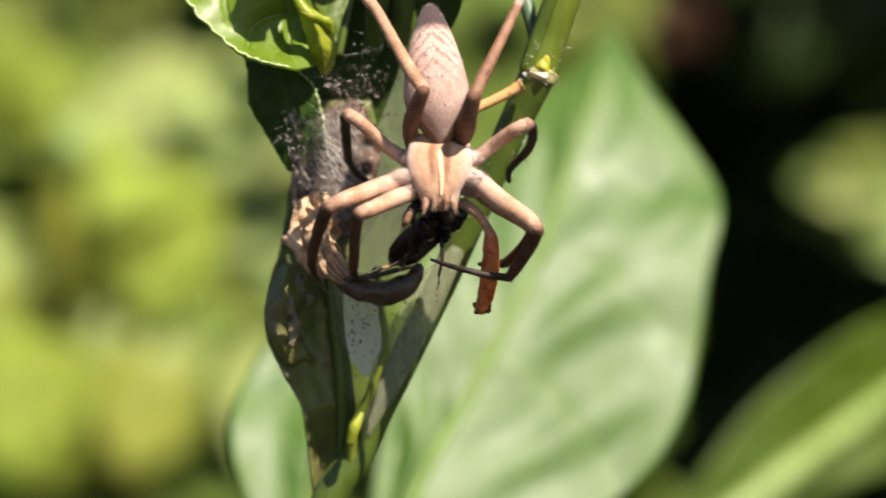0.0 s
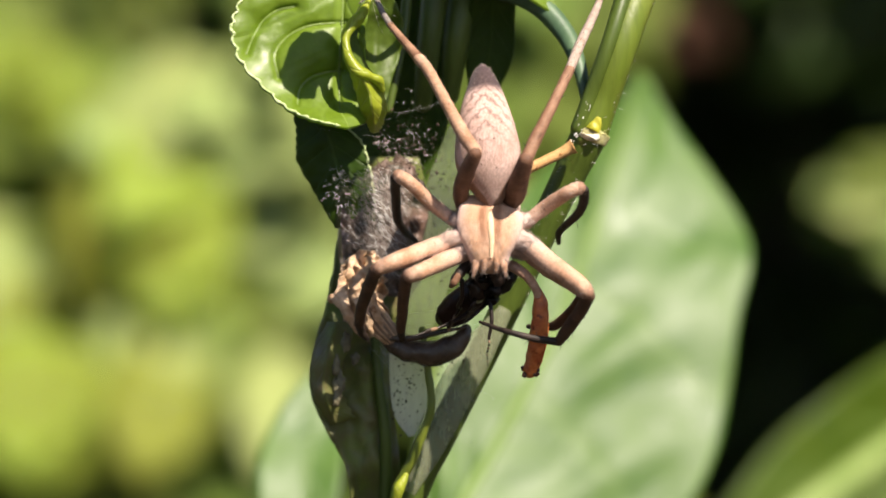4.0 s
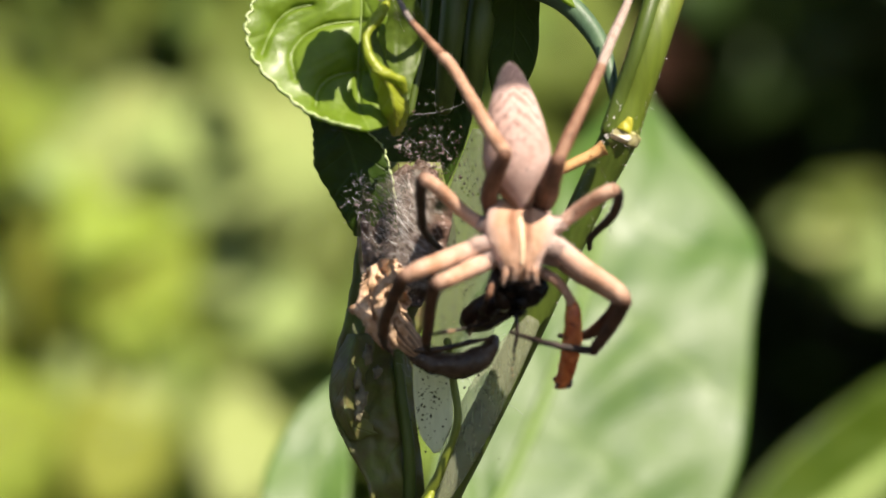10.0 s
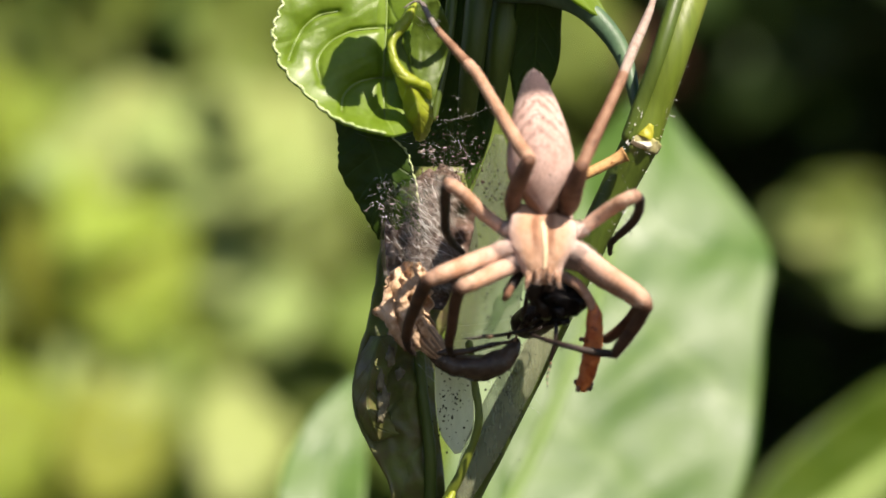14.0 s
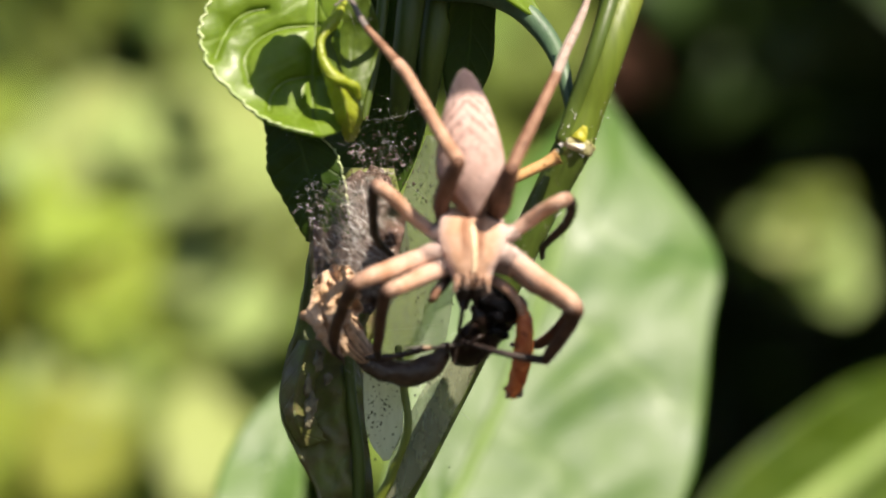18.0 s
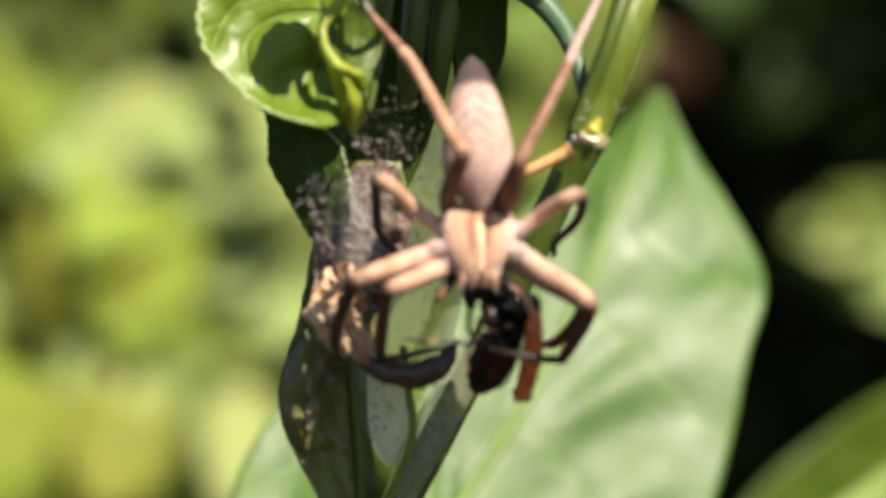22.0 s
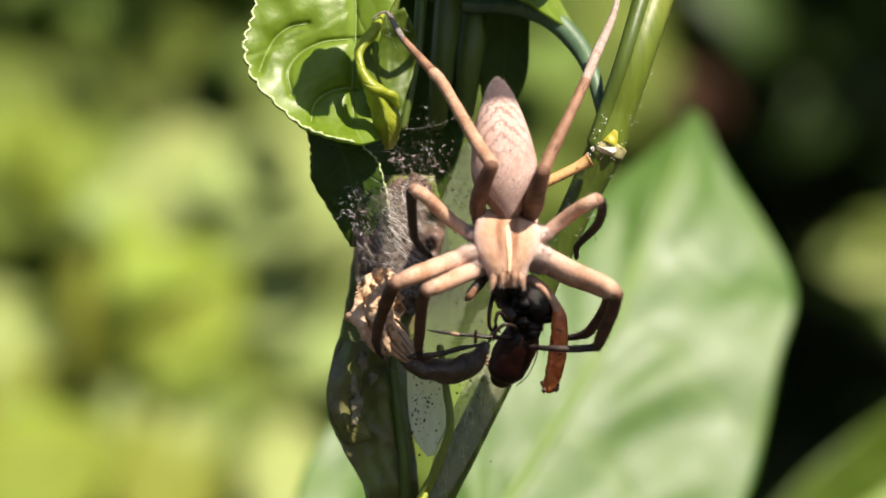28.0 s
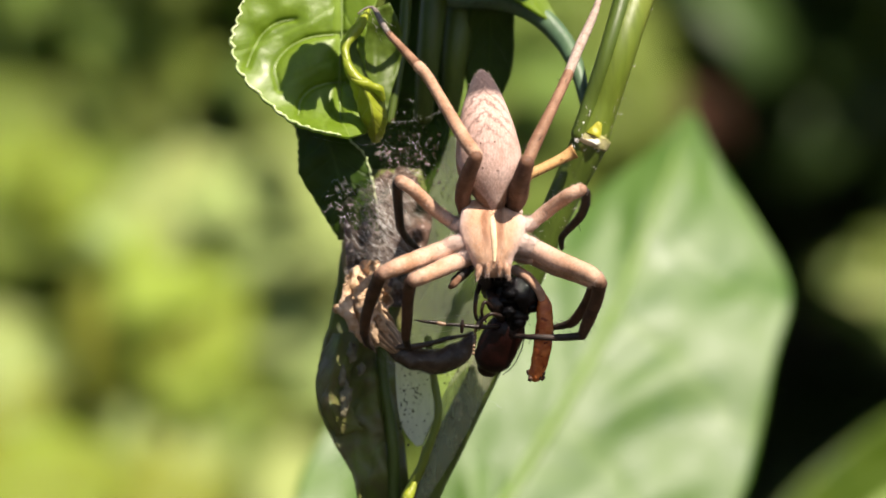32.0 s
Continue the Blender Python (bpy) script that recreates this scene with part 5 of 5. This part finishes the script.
def make_fly():
    fly = thing("fly", FLY_AT, "glossy black insect with dark red abdomen, held in the jaws", "insect")
    chest = tube([(3.47, -5.20, -2.21), (4.05, -5.60, -2.56), (4.55, -5.80, -3.39), (4.37, -5.40, -4.48)], [(0.6, 0.6), (1.0, 0.95), (1.25, 1.1), (0.95, 0.9)], 34, 24, lump=0.45, lump_size=0.6)
    thorax = part("thorax", chest, M_BLACK, fly, "glossy black thorax")
    part("back_plate", tube([(4.03, -6.40, -2.12), (4.71, -6.80, -2.55), (5.10, -6.70, -3.20), (4.97, -6.20, -4.00)], [(0.4, 0.3), (0.7, 0.45), (0.75, 0.45), (0.4, 0.3)], 30, 22, lump=0.35, lump_size=0.5), M_BLACK, thorax)
    part("side_plate", tube([(3.03, -6.00, -2.85), (3.38, -6.40, -3.49), (3.67, -6.20, -4.29)], [(0.35, 0.3), (0.55, 0.4), (0.35, 0.3)], 16, 14, lump=0.3, lump_size=0.5), M_FLYLEG, thorax)
    for i, (x, y, d, r) in enumerate(((884, 498, 6.4, 0.42), (902, 520, 7.0, 0.5), (930, 508, 6.6, 0.45), (940, 545, 6.2, 0.4), (900, 552, 6.9, 0.42), (918, 572, 6.4, 0.38))):
        part("plate", lump(spot(x, y, d), r, i, 0.5, (1.1, 0.8, 0.8), 9, 12), M_BLACK, thorax)
    tagged(part("bristle_layer", fuzz(chest, 24, 160, 0.4, 44, 0.014), M_BLACK, thorax, "black bristles"), kind="stuff")
    head = part("head", tube([(5.08, -6.00, -2.56), (5.55, -6.20, -2.85), (5.81, -6.00, -3.28)], [0.6, 0.75, 0.5], 14, 14, lump=0.05), M_BLACK, fly, "black head")
    part("eye", lump((5.83, -6.40, -2.70), 0.42, 1, 0.05, (1, 0.8, 1.2), 8, 12), M_BLACK, head)
    part("abdomen", tube([(4.41, -5.20, -4.38), (4.02, -5.20, -5.21), (3.48, -4.90, -6.30), (3.05, -4.60, -7.22), (2.90, -4.40, -7.59)], [(0.95, 0.85), (1.2, 1.0), (1.28, 1.0), (1.15, 0.9), (0.75, 0.6)], 34, 18, lump=0.08, lump_size=0.6), M_FLYRED, fly, "dark red abdomen")
    for a in (((4.91, -5.60, -4.23), (4.99, -5.50, -5.75), (4.38, -5.20, -7.20), (3.62, -5.00, -7.93)), ((5.08, -4.60, -4.32), (5.16, -4.40, -5.99), (4.58, -4.20, -7.41), (3.86, -4.00, -8.11))):
        wing = part("wing", blade(a, [0.15, 0.5, 0.6, 0.1], [0.1, 0.12, 0.15, 0.05], 20, 8, front=(0.4, -0.9, 0), wave=0.1, thick=0.012), M_WING, fly, "clear folded wing")
        part("wing_vein", join(tube(a, [0.035, 0.03, 0.025, 0.02], 16, 4, cap=False)), M_FLYLEG, wing)
    feeler = part("leg", tube([(3.46, -6.20, -4.94), (2.37, -6.60, -4.96), (1.22, -6.80, -4.85), (0.22, -6.90, -4.78)], [0.14, 0.15, 0.12, 0.10], 20, 8), M_FLYLEG, fly, "thin dark leg stretched out sideways")
    part("foot", tube([(-0.43, -6.90, -4.67), (-1.15, -7.00, -4.60), (-1.80, -7.00, -4.52)], [0.14, 0.10, 0.03], 12, 7), M_FLYLEG, feeler)
    part("ring", tube([(0.14, -6.90, -4.78), (-0.14, -6.90, -4.74), (-0.43, -6.90, -4.67)], [0.11, 0.14, 0.11], 8, 8), M_FLYRING, feeler, "amber ring")
    part("spur", tube([(1.22, -6.90, -4.56), (1.22, -6.90, -4.85), (1.19, -6.80, -5.25)], [0.10, 0.13, 0.11], 8, 7), M_FLYLEG, feeler)
    beaded = part("leg", tube([(2.45, -6.00, -4.29), (2.20, -6.20, -4.83), (2.09, -6.20, -5.19)], [0.13, 0.12, 0.10], 10, 7), M_FLYLEG, fly)
    for i in range(7):
        part("bead", lump(np.array((2.05, -6.20, -5.22)) + (-0.02 * i, 0.02 * i, -0.24 * i), 0.11, i, 0.2), M_FLYRING, beaded)
    part("leg", tube([(2.31, -5.80, -2.31), (2.09, -6.40, -3.20), (2.09, -6.20, -4.29), (2.60, -6.00, -4.94)], [0.16, 0.14, 0.12, 0.09], 20, 8), M_FLYLEG, fly)
    part("leg", tube([(3.09, -6.60, -3.74), (2.66, -7.00, -3.37), (2.44, -7.00, -3.99), (2.73, -6.60, -4.64)], [0.13, 0.12, 0.10, 0.06], 20, 8), M_FLYLEG, fly)
    part("leg", tube([(3.81, -6.80, -4.28), (3.01, -7.20, -4.13), (2.44, -7.20, -4.63), (2.30, -7.00, -5.13)], [0.13, 0.12, 0.10, 0.06], 20, 8), M_FLYLEG, fly)
    hang = part("leg", tube([(4.17, -6.60, -3.74), (4.20, -7.00, -5.35), (4.09, -7.00, -6.43)], [0.14, 0.13, 0.10], 16, 8), M_FLYLEG, fly, "thin leg with pale beaded foot", pivot=(4.17, -6.60, -3.74))
    for i in range(9):
        part("bead", lump(np.array((4.09, -7.00, -6.53)) + (0.05 * math.sin(i), 0, -0.21 * i), 0.10 - 0.005 * i, i, 0.3), M_FLYRING if i % 2 else M_FLYLEG, hang)
    return fly, hang


fly, hanging_leg = make_fly()


# ---- leaves close behind ----
def make_near_leaves():
    plant = thing("broad_leaved_plant", (60, 70, -H * 1000), "broad pale-veined leaves of a taller plant behind", "plant")
    part("stem", tube([(-1, 66, -32), (8, 68, -110), (48, 70, -300), (60, 70, -502)], [1.0, 2.2, 3.2, 4.0], 30, 10), L_MIDRIB, plant)
    rows = across((1166, 206, 90, 1175, 203, 89, 1186, 208, 90), (1112, 262, 88, 1152, 268, 86, 1224, 285, 88), (1010, 345, 84, 1116, 368, 82, 1288, 385, 85), (918, 440, 79, 1078, 460, 79, 1342, 480, 82), (848, 540, 75, 1043, 545, 76, 1352, 545, 79), (808, 640, 71.5, 1000, 635, 73, 1324, 640, 76),
                  (773, 740, 68.5, 943, 735, 70, 1303, 750, 74), (728, 880, 65.5, 868, 855, 67, 1268, 880, 71), (700, 1000, 63, 800, 960, 64, 1180, 1000, 68), (690, 1120, 61, 730, 1100, 61, 960, 1130, 63), (690, 1190, 61.5, 696, 1192, 61.5, 706, 1190, 62))
    leaf = part("broad_leaf", span(rows, 120, 64, wave=0.8, wave_size=15.0, thick=0.35, seed=2, quilt=0.38, lanes=4.6), L_BIG, plant, "broad light green leaf with pale midrib", pivot=rows[5][1])
    part("midrib", tube([(r[1][0], r[1][1] - 0.35, r[1][2]) for r in rows], [0.1, 0.2, 0.28, 0.34, 0.38, 0.42, 0.46, 0.52, 0.56, 0.6, 0.7], 60, 8), L_MIDRIB, leaf, "pale midrib")
    part("low_leaf", blade([(-7.6, 66.00, -11.8), (-9.4, 62.00, -16.6), (-10.2, 58.00, -22.4), (-9.4, 54.00, -30.0)], [0.5, 3.1, 4.0, 1.6], [0.3, 2.2, 2.8, 1.1], 30, 12, cup=0.2, wave=1.0, wave_size=8.0, thick=0.3), L_BIG, plant, "pale green leaf below the web")
    side = thing("broad_leaved_plant", (100, 200, -H * 1000), "long leaf green darkened for shade with wide pale midrib", "plant")
    part("stem", tube([(32, 192, -46.5), (40, 198, -120), (80, 202, -320), (100, 200, -502)], [1.8, 2.4, 3.2, 4.0], 30, 10), M_STEM, side)
    part("side_leaf", blade([(80.57, 230.00, -16.6), (63.20, 215.00, -27.1), (47.50, 200.00, -36.6), (32.44, 190.00, -46.5)], [1, 9, 9, 3], [1, 8.5, 4.6, 1.2], 30, 14, cup=0.15, wave=2.0, wave_size=20.0, thick=0.4, seed=5), L_SIDE, side)
    part("side_midrib", tube([(80.23, 228.00, -16.5), (62.93, 213.00, -27.0), (47.29, 198.00, -36.4), (32.30, 188.00, -46.3)], [0.7, 1.4, 1.7, 1.8], 30, 8), L_RIB, side, "wide pale midrib")
    return plant, leaf


broad_plant, broad_leaf = make_near_leaves()


# ---- foliage farther behind ----
def leaf_meshes(kind, material, n):
    out = []
    for i in range(n):
        rng = random.Random(100 + i)
        w = rng.uniform(0.28, 0.42)
        s = blade([(0, 0, 0), (0, -0.06, 0.33), (0, -0.10, 0.66), (0, -0.02, 1.0)], [0.03, w, w * 0.9, 0.02], [0.03, w, w * 0.85, 0.02], 9, 6, cup=rng.uniform(-0.1, 0.4), wave=0.12, wave_size=0.4, thick=0.01, seed=i)
        s = ([np.array(v) * 1000 for v in s[0]], s[1], s[2])
        out.append(mesh_of(kind, s, material, np.zeros(3)))
    return out


MID, YELLOW, PALE = leaf_meshes("leaf", L_MID, 6), leaf_meshes("leaf", L_YELLOW, 4), leaf_meshes("leaf", L_PALE, 4)


def put_leaf(parent, mesh, at, size, rng, face=0.6):
    """A leaf of a shrub, turned mostly towards the light; place in millimetres."""
    ob = new("leaf", mesh)
    ob.parent = parent
    base = ORIGIN[parent.name]
    aim = (SUN * face + Vector((rng.gauss(0, 0.35), -0.5 + rng.gauss(0, 0.35), rng.gauss(0, 0.35)))).normalized()
    turn = aim.to_track_quat("-Y", "Z").to_matrix().to_4x4() @ Matrix.Rotation(rng.uniform(0, 6.28), 4, "Y")
    ob.matrix_basis = Matrix.Translation(Vector((np.array(at) - base) * 0.001)) @ turn @ Matrix.Scale(size * 0.001, 4) @ Matrix.Translation((0, 0, -0.5))
    return ob


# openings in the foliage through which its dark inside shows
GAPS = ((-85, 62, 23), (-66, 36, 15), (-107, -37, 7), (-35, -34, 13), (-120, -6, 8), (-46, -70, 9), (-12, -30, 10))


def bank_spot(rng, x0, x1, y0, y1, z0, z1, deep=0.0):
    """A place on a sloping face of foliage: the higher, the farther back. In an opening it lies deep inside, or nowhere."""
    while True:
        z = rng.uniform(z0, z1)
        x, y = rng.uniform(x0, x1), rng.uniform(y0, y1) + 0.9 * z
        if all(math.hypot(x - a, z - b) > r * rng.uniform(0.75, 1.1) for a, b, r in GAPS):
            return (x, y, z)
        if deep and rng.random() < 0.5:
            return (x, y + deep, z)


def shrub(x0, x1, y0, y1, z0, z1, count, sizes, meshes, seed, label):
    rng = random.Random(seed)
    root = thing("shrub", ((x0 + x1) / 2, (y0 + y1) / 2, -H * 1000), label, "shrub", "shrubs behind the web")
    for i in range(7):
        x, y = rng.uniform(x0, x1), rng.uniform((y0 + y1) / 2, y1)
        part("twig", tube([((x0 + x1) / 2, (y0 + y1) / 2 + 20, -H * 1000), (x * 0.7 + (x0 + x1) * 0.15, y, -250), (x, y, z1 + 40)], [4, 2.5, 1.2], 12, 7), M_STEMSHADE, root)
    for i in range(count):
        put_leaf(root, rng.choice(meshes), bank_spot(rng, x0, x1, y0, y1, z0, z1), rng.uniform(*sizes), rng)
    return root


left_shrub = shrub(-135, 10, 760, 840, -130, 110, 150, (36, 58), MID, 3, "sunlit leafy shrub behind the web")
yellow_shrub = thing("shrub", (-70, 650, -H * 1000), "yellow-green sunlit shrub behind the web", "shrub", "shrubs behind the web")
right_shrub = thing("shrub", (130, 650, -H * 1000), "light green sprig in front of deep shade", "shrub", "shrubs behind the web")


def sprigs():
    rng = random.Random(8)
    bright = ((300, 560, 34), (335, 610, 30), (260, 620, 28), (290, 500, 26), (345, 560, 26), (250, 560, 28), (40, 340, 24), (110, 880, 32), (50, 820, 30), (200, 930, 30), (320, 860, 28), (60, 920, 30))
    pale = ((450, 350, 30), (520, 420, 30), (390, 440, 26), (600, 360, 26), (340, 330, 24), (480, 500, 24), (300, 720, 24), (420, 800, 26), (200, 700, 22), (60, 870, 26), (30, 640, 26), (40, 760, 28), (150, 800, 26), (250, 850, 26), (330, 800, 24), (120, 700, 22), (540, 620, 22),
            (350, 880, 26), (480, 900, 30))
    for x, y, s in bright:
        for k in range(3):
            at = ((x + rng.gauss(0, 26) - 784) * 0.139, 650 + 0.09 * (441 - y) + rng.uniform(-12, 12), (441 - y + rng.gauss(0, 26)) * 0.139)
            put_leaf(yellow_shrub, rng.choice(YELLOW), at, s * 1.4, rng)
    for x, y, s in pale:
        for k in range(2):
            at = ((x + rng.gauss(0, 30) - 784) * 0.139, 660 + 0.09 * (441 - y) + rng.uniform(-12, 12), (441 - y + rng.gauss(0, 30)) * 0.139)
            put_leaf(left_shrub, rng.choice(MID[:3] + PALE), at, s * 1.4, rng)
    for k in range(26):
        x, y = 230 + 15 * k, rng.choice((345, 370, 400, 425))
        at = ((x - 784) * 0.137, 640 + 0.09 * (441 - y) + rng.uniform(-8, 8), (441 - y) * 0.137)
        put_leaf(left_shrub, rng.choice(PALE), at, rng.uniform(28, 36), rng, 1.6)
    for x, y, s in ((940, 90, 26), (980, 170, 26), (930, 230, 24), (990, 40, 24)):
        for k in range(2):
            at = ((x + rng.gauss(0, 20) - 784) * 0.139, 660 + rng.uniform(-12, 12), (441 - y + rng.gauss(0, 20)) * 0.139)
            put_leaf(left_shrub, rng.choice(MID), at, s, rng)
    for k in range(30):
        at = ((1580 + rng.gauss(0, 30) - 784) * 0.139, 650 + rng.uniform(-12, 12), (441 - 512 - rng.gauss(0, 36)) * 0.139)
        put_leaf(right_shrub, rng.choice(MID[:3] + PALE), at, rng.uniform(18, 24), rng, 1.1)
    dry = new("leaf", leaf_meshes("leaf", M_DRY, 1)[0])
    dry.parent = left_shrub
    dry.matrix_basis = Matrix.Translation(Vector((np.array((61, 690, 41)) - ORIGIN[left_shrub.name]) * 0.001)) @ Matrix.Rotation(0.5, 4, "X") @ Matrix.Rotation(2.4, 4, "Y") @ Matrix.Scale(0.022, 4)
    tagged(dry, "dry red-brown leaf")
    for root, x in ((yellow_shrub, -80), (right_shrub, 190)):
        for k in range(4):
            part("twig", tube([(ORIGIN[root.name][0], 660, -H * 1000), (x + rng.gauss(0, 20), 665, -250), (x + rng.gauss(0, 30), 665, 10)], [4, 2.4, 0.9], 12, 7), M_STEMSHADE, root)


sprigs()


def make_hedge():
    """A dense hedge far behind, one mass of leaves with a deep hollow and an unseen canopy added to shade it."""
    rng = random.Random(21)
    v0, f0, u0 = blade([(0, 0, 0), (0, -0.1, 0.5), (0, 0, 1.0)], [0.03, 0.33, 0.03], [0.03, 0.33, 0.03], 4, 2, cup=0.2, thick=0.01)
    v0 = np.array(v0)
    verts, faces, uvs = [], [], []
    for i in range(21000):
        x, z = rng.uniform(-700, 1100), rng.uniform(-500, 900)
        hollow = 0 < x < 420 and (-260 < z < 52 or x > 110 and 52 < z < 130 and rng.random() < 0.25)
        y = 1500 + rng.uniform(0, 900) if hollow else 1000 + rng.uniform(0, 420)
        s = rng.uniform(35, 70)
        # added canopy above the view, keeps the sun out of the hollow
        if i > 13000:
            x, y, z, s = rng.uniform(-500, 1300), rng.uniform(1300, 3300), rng.uniform(300, 800), rng.uniform(80, 130)
        turn = np.array((SUN * 0.6 + Vector((rng.gauss(0, 0.5), rng.gauss(-0.3, 0.5), rng.gauss(0, 0.5)))).normalized().to_track_quat("-Y", "Z").to_matrix() @ Matrix.Rotation(rng.uniform(0, 6.28), 3, "Y"))
        o = len(verts)
        verts += list((v0 * s) @ turn.T + (x, y, z))
        uvs += u0
        faces += [tuple(k + o for k in g) for g in f0]
    whole("hedge", (verts, faces, uvs), L_HEDGE, (0, 1200, -500), "dark dense hedge with a deep hollow, unseen canopy added over it", "hedge", kind="stuff")


make_hedge()


def make_undergrowth():
    """Sunny undergrowth that fills the left behind the shrubs, too dense to count."""
    rng = random.Random(33)
    v0, f0, u0 = blade([(0, 0, 0), (0, -0.1, 0.5), (0, 0, 1.0)], [0.03, 0.36, 0.03], [0.03, 0.36, 0.03], 5, 2, cup=0.2, thick=0.01)
    v0 = np.array(v0)
    verts, faces, uvs = [], [], []
    for i in range(2600):
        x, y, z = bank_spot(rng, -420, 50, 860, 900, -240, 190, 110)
        s = rng.uniform(24, 46)
        turn = np.array((SUN * 0.8 + Vector((rng.gauss(0, 0.35), rng.gauss(-0.4, 0.35), rng.gauss(0, 0.35)))).normalized().to_track_quat("-Y", "Z").to_matrix() @ Matrix.Rotation(rng.uniform(0, 6.28), 3, "Y"))
        o = len(verts)
        verts += list((v0 * s) @ turn.T + (x, y, z))
        uvs += u0
        faces += [tuple(k + o for k in g) for g in f0]
    whole("undergrowth", (verts, faces, uvs), L_UNDER, (-180, 880, -500), "sunny green undergrowth", "undergrowth", kind="stuff")


make_undergrowth()


def make_backing():
    """Dark earth sheet added behind the hedge so that no sky shows through."""
    verts, faces, uvs = [], [], []
    for j in range(15):
        for i in range(41):
            x, z = -3500 + i * 175, -500 + j * 160
            verts.append((x, 3000 + 60 * noise.noise(Vector((x / 300, z / 300, 0))) + j * 25, z))
            uvs.append((i / 40, j / 14))
    for j in range(14):
        for i in range(40):
            a = j * 41 + i
            faces.append((a, a + 1, a + 42, a + 41))
    whole("backdrop", (verts, faces, uvs), M_SOIL, (0, 3000, -500), "dark earth sheet added behind the hedge to close off the sky", "bank", kind="structure")


make_backing()


# ---- what moves ----
def motions():
    # the prey is turned over in the jaws: lean, tip and roll (degrees), shift (mm)
    rows = []
    for t, lean, tip, spin, dx, dz in ((0, 20, 60, 50, -1.5, 0.9), (6, 20, 60, 50, -1.5, 0.9), (8, 20, 60, 48, -1.5, 0.9), (10, 22, 60, 40, -1.4, 0.9), (11, 24, 60, 40, -1.1, 1.0), (12, 24, 60, 30, -1.1, 1.0), (13, 16, 58, 20, -0.6, 0.8),
                                       (15.5, -2, 52, 20, 0.0, 0.5), (18, 2, 38, 15, 0.2, 0.3), (20, 6, 22, 10, 0.3, 0.2), (22, -2, 6, 5, 0.5, 0), (24, 0, 0, 0, 0.3, 0), (26, 0, 0, 0, 0, 0), (32, 0, 0, 0, 0, 0)):
        base = Vector((FLY_AT[0] + dx, FLY_AT[1], FLY_AT[2] + dz)) * 0.001 + Vector((0, 0, H))
        rows.append((t, Matrix.Translation(base) @ Matrix.Rotation(radians(lean), 4, "Y") @ Matrix.Rotation(radians(tip), 4, "X") @ Matrix.Rotation(radians(spin), 4, Vector((-0.35, 0, 1)))))
    walk(fly, rows)
    base, along = Matrix.Translation(hanging_leg.location), Vector((-0.08, -0.4, -2.7)).normalized()
    leg_rows = []
    for t, way in ((0, (-0.03, -0.25, -1)), (6, (0.02, -0.25, -1)), (9, (-0.03, -0.2, -1)), (12, (-0.10, -0.2, -1)), (13, (-0.12, -0.2, -1)), (15.5, (-0.25, 0.0, -1)), (18, (-0.35, 0.4, -0.9)), (20, (-0.35, 0.6, -0.6)), (22, (-0.35, 0.6, -0.6)), (24, (-0.35, 0.6, -0.6)), (32, (-0.35, 0.6, -0.6))):
        k = max(i for i, r in enumerate(rows) if r[0] <= t)
        a, b = rows[k], rows[min(k + 1, len(rows) - 1)]
        turn = a[1].to_quaternion().slerp(b[1].to_quaternion(), (t - a[0]) / max(b[0] - a[0], 0.01))
        leg_rows.append((t, base @ along.rotation_difference(turn.inverted() @ Vector(way).normalized()).to_matrix().to_4x4()))
    walk(hanging_leg, leg_rows)
    # two front legs are drawn up while it feeds
    for limb, k in zip(hooked_legs, (1.0, 0.9)):
        base = Matrix.Translation(limb.location)
        walk(limb, [(t, base @ Matrix.Rotation(radians(a * k), 4, "Y")) for t, a in ((0, 11.5), (9, 11), (16, 10.5), (19.5, 10), (21, 7.5), (23, 6), (24.5, 2.5), (26, 0), (32, 0))])
    base = Matrix.Translation(spider_palp.location)
    walk(spider_palp, [(t, base @ Matrix.Rotation(radians(a), 4, "Y")) for t, a in ((0, -14), (6, -10), (9, -18), (11, -30), (12.5, -24), (14, -14), (18, -8), (21, -12), (24, -4), (27, -8), (30, 0), (32, 0))])
    # the tall plant sways in the wind
    base = Matrix.Translation(broad_plant.location)
    walk(broad_plant, [(t, base @ Matrix.Rotation(radians(mm / 500 * 57.3), 4, "Y")) for t, mm in SWAY])
    base = Matrix.Translation(broad_leaf.location)
    walk(broad_leaf, [(t, base @ Matrix.Rotation(radians(a), 4, "Y")) for t, a in ((0, -4.0), (6, -5.5), (9, -8.0), (16, -7.5), (20, -5.0), (22, -1.2), (24, -0.4), (26, 0), (32, 0))])


SWAY = ((0, 0.6), (3, -0.1), (6, 0.0), (9, 0.0), (13, 0.1), (16, 0.1), (19, 0.1), (20, 0.1), (21, 0.6), (22, 0.8), (24, 1.0), (25, 1.25), (26, 1.5), (29, 2.1), (32, 2.3))
motions()
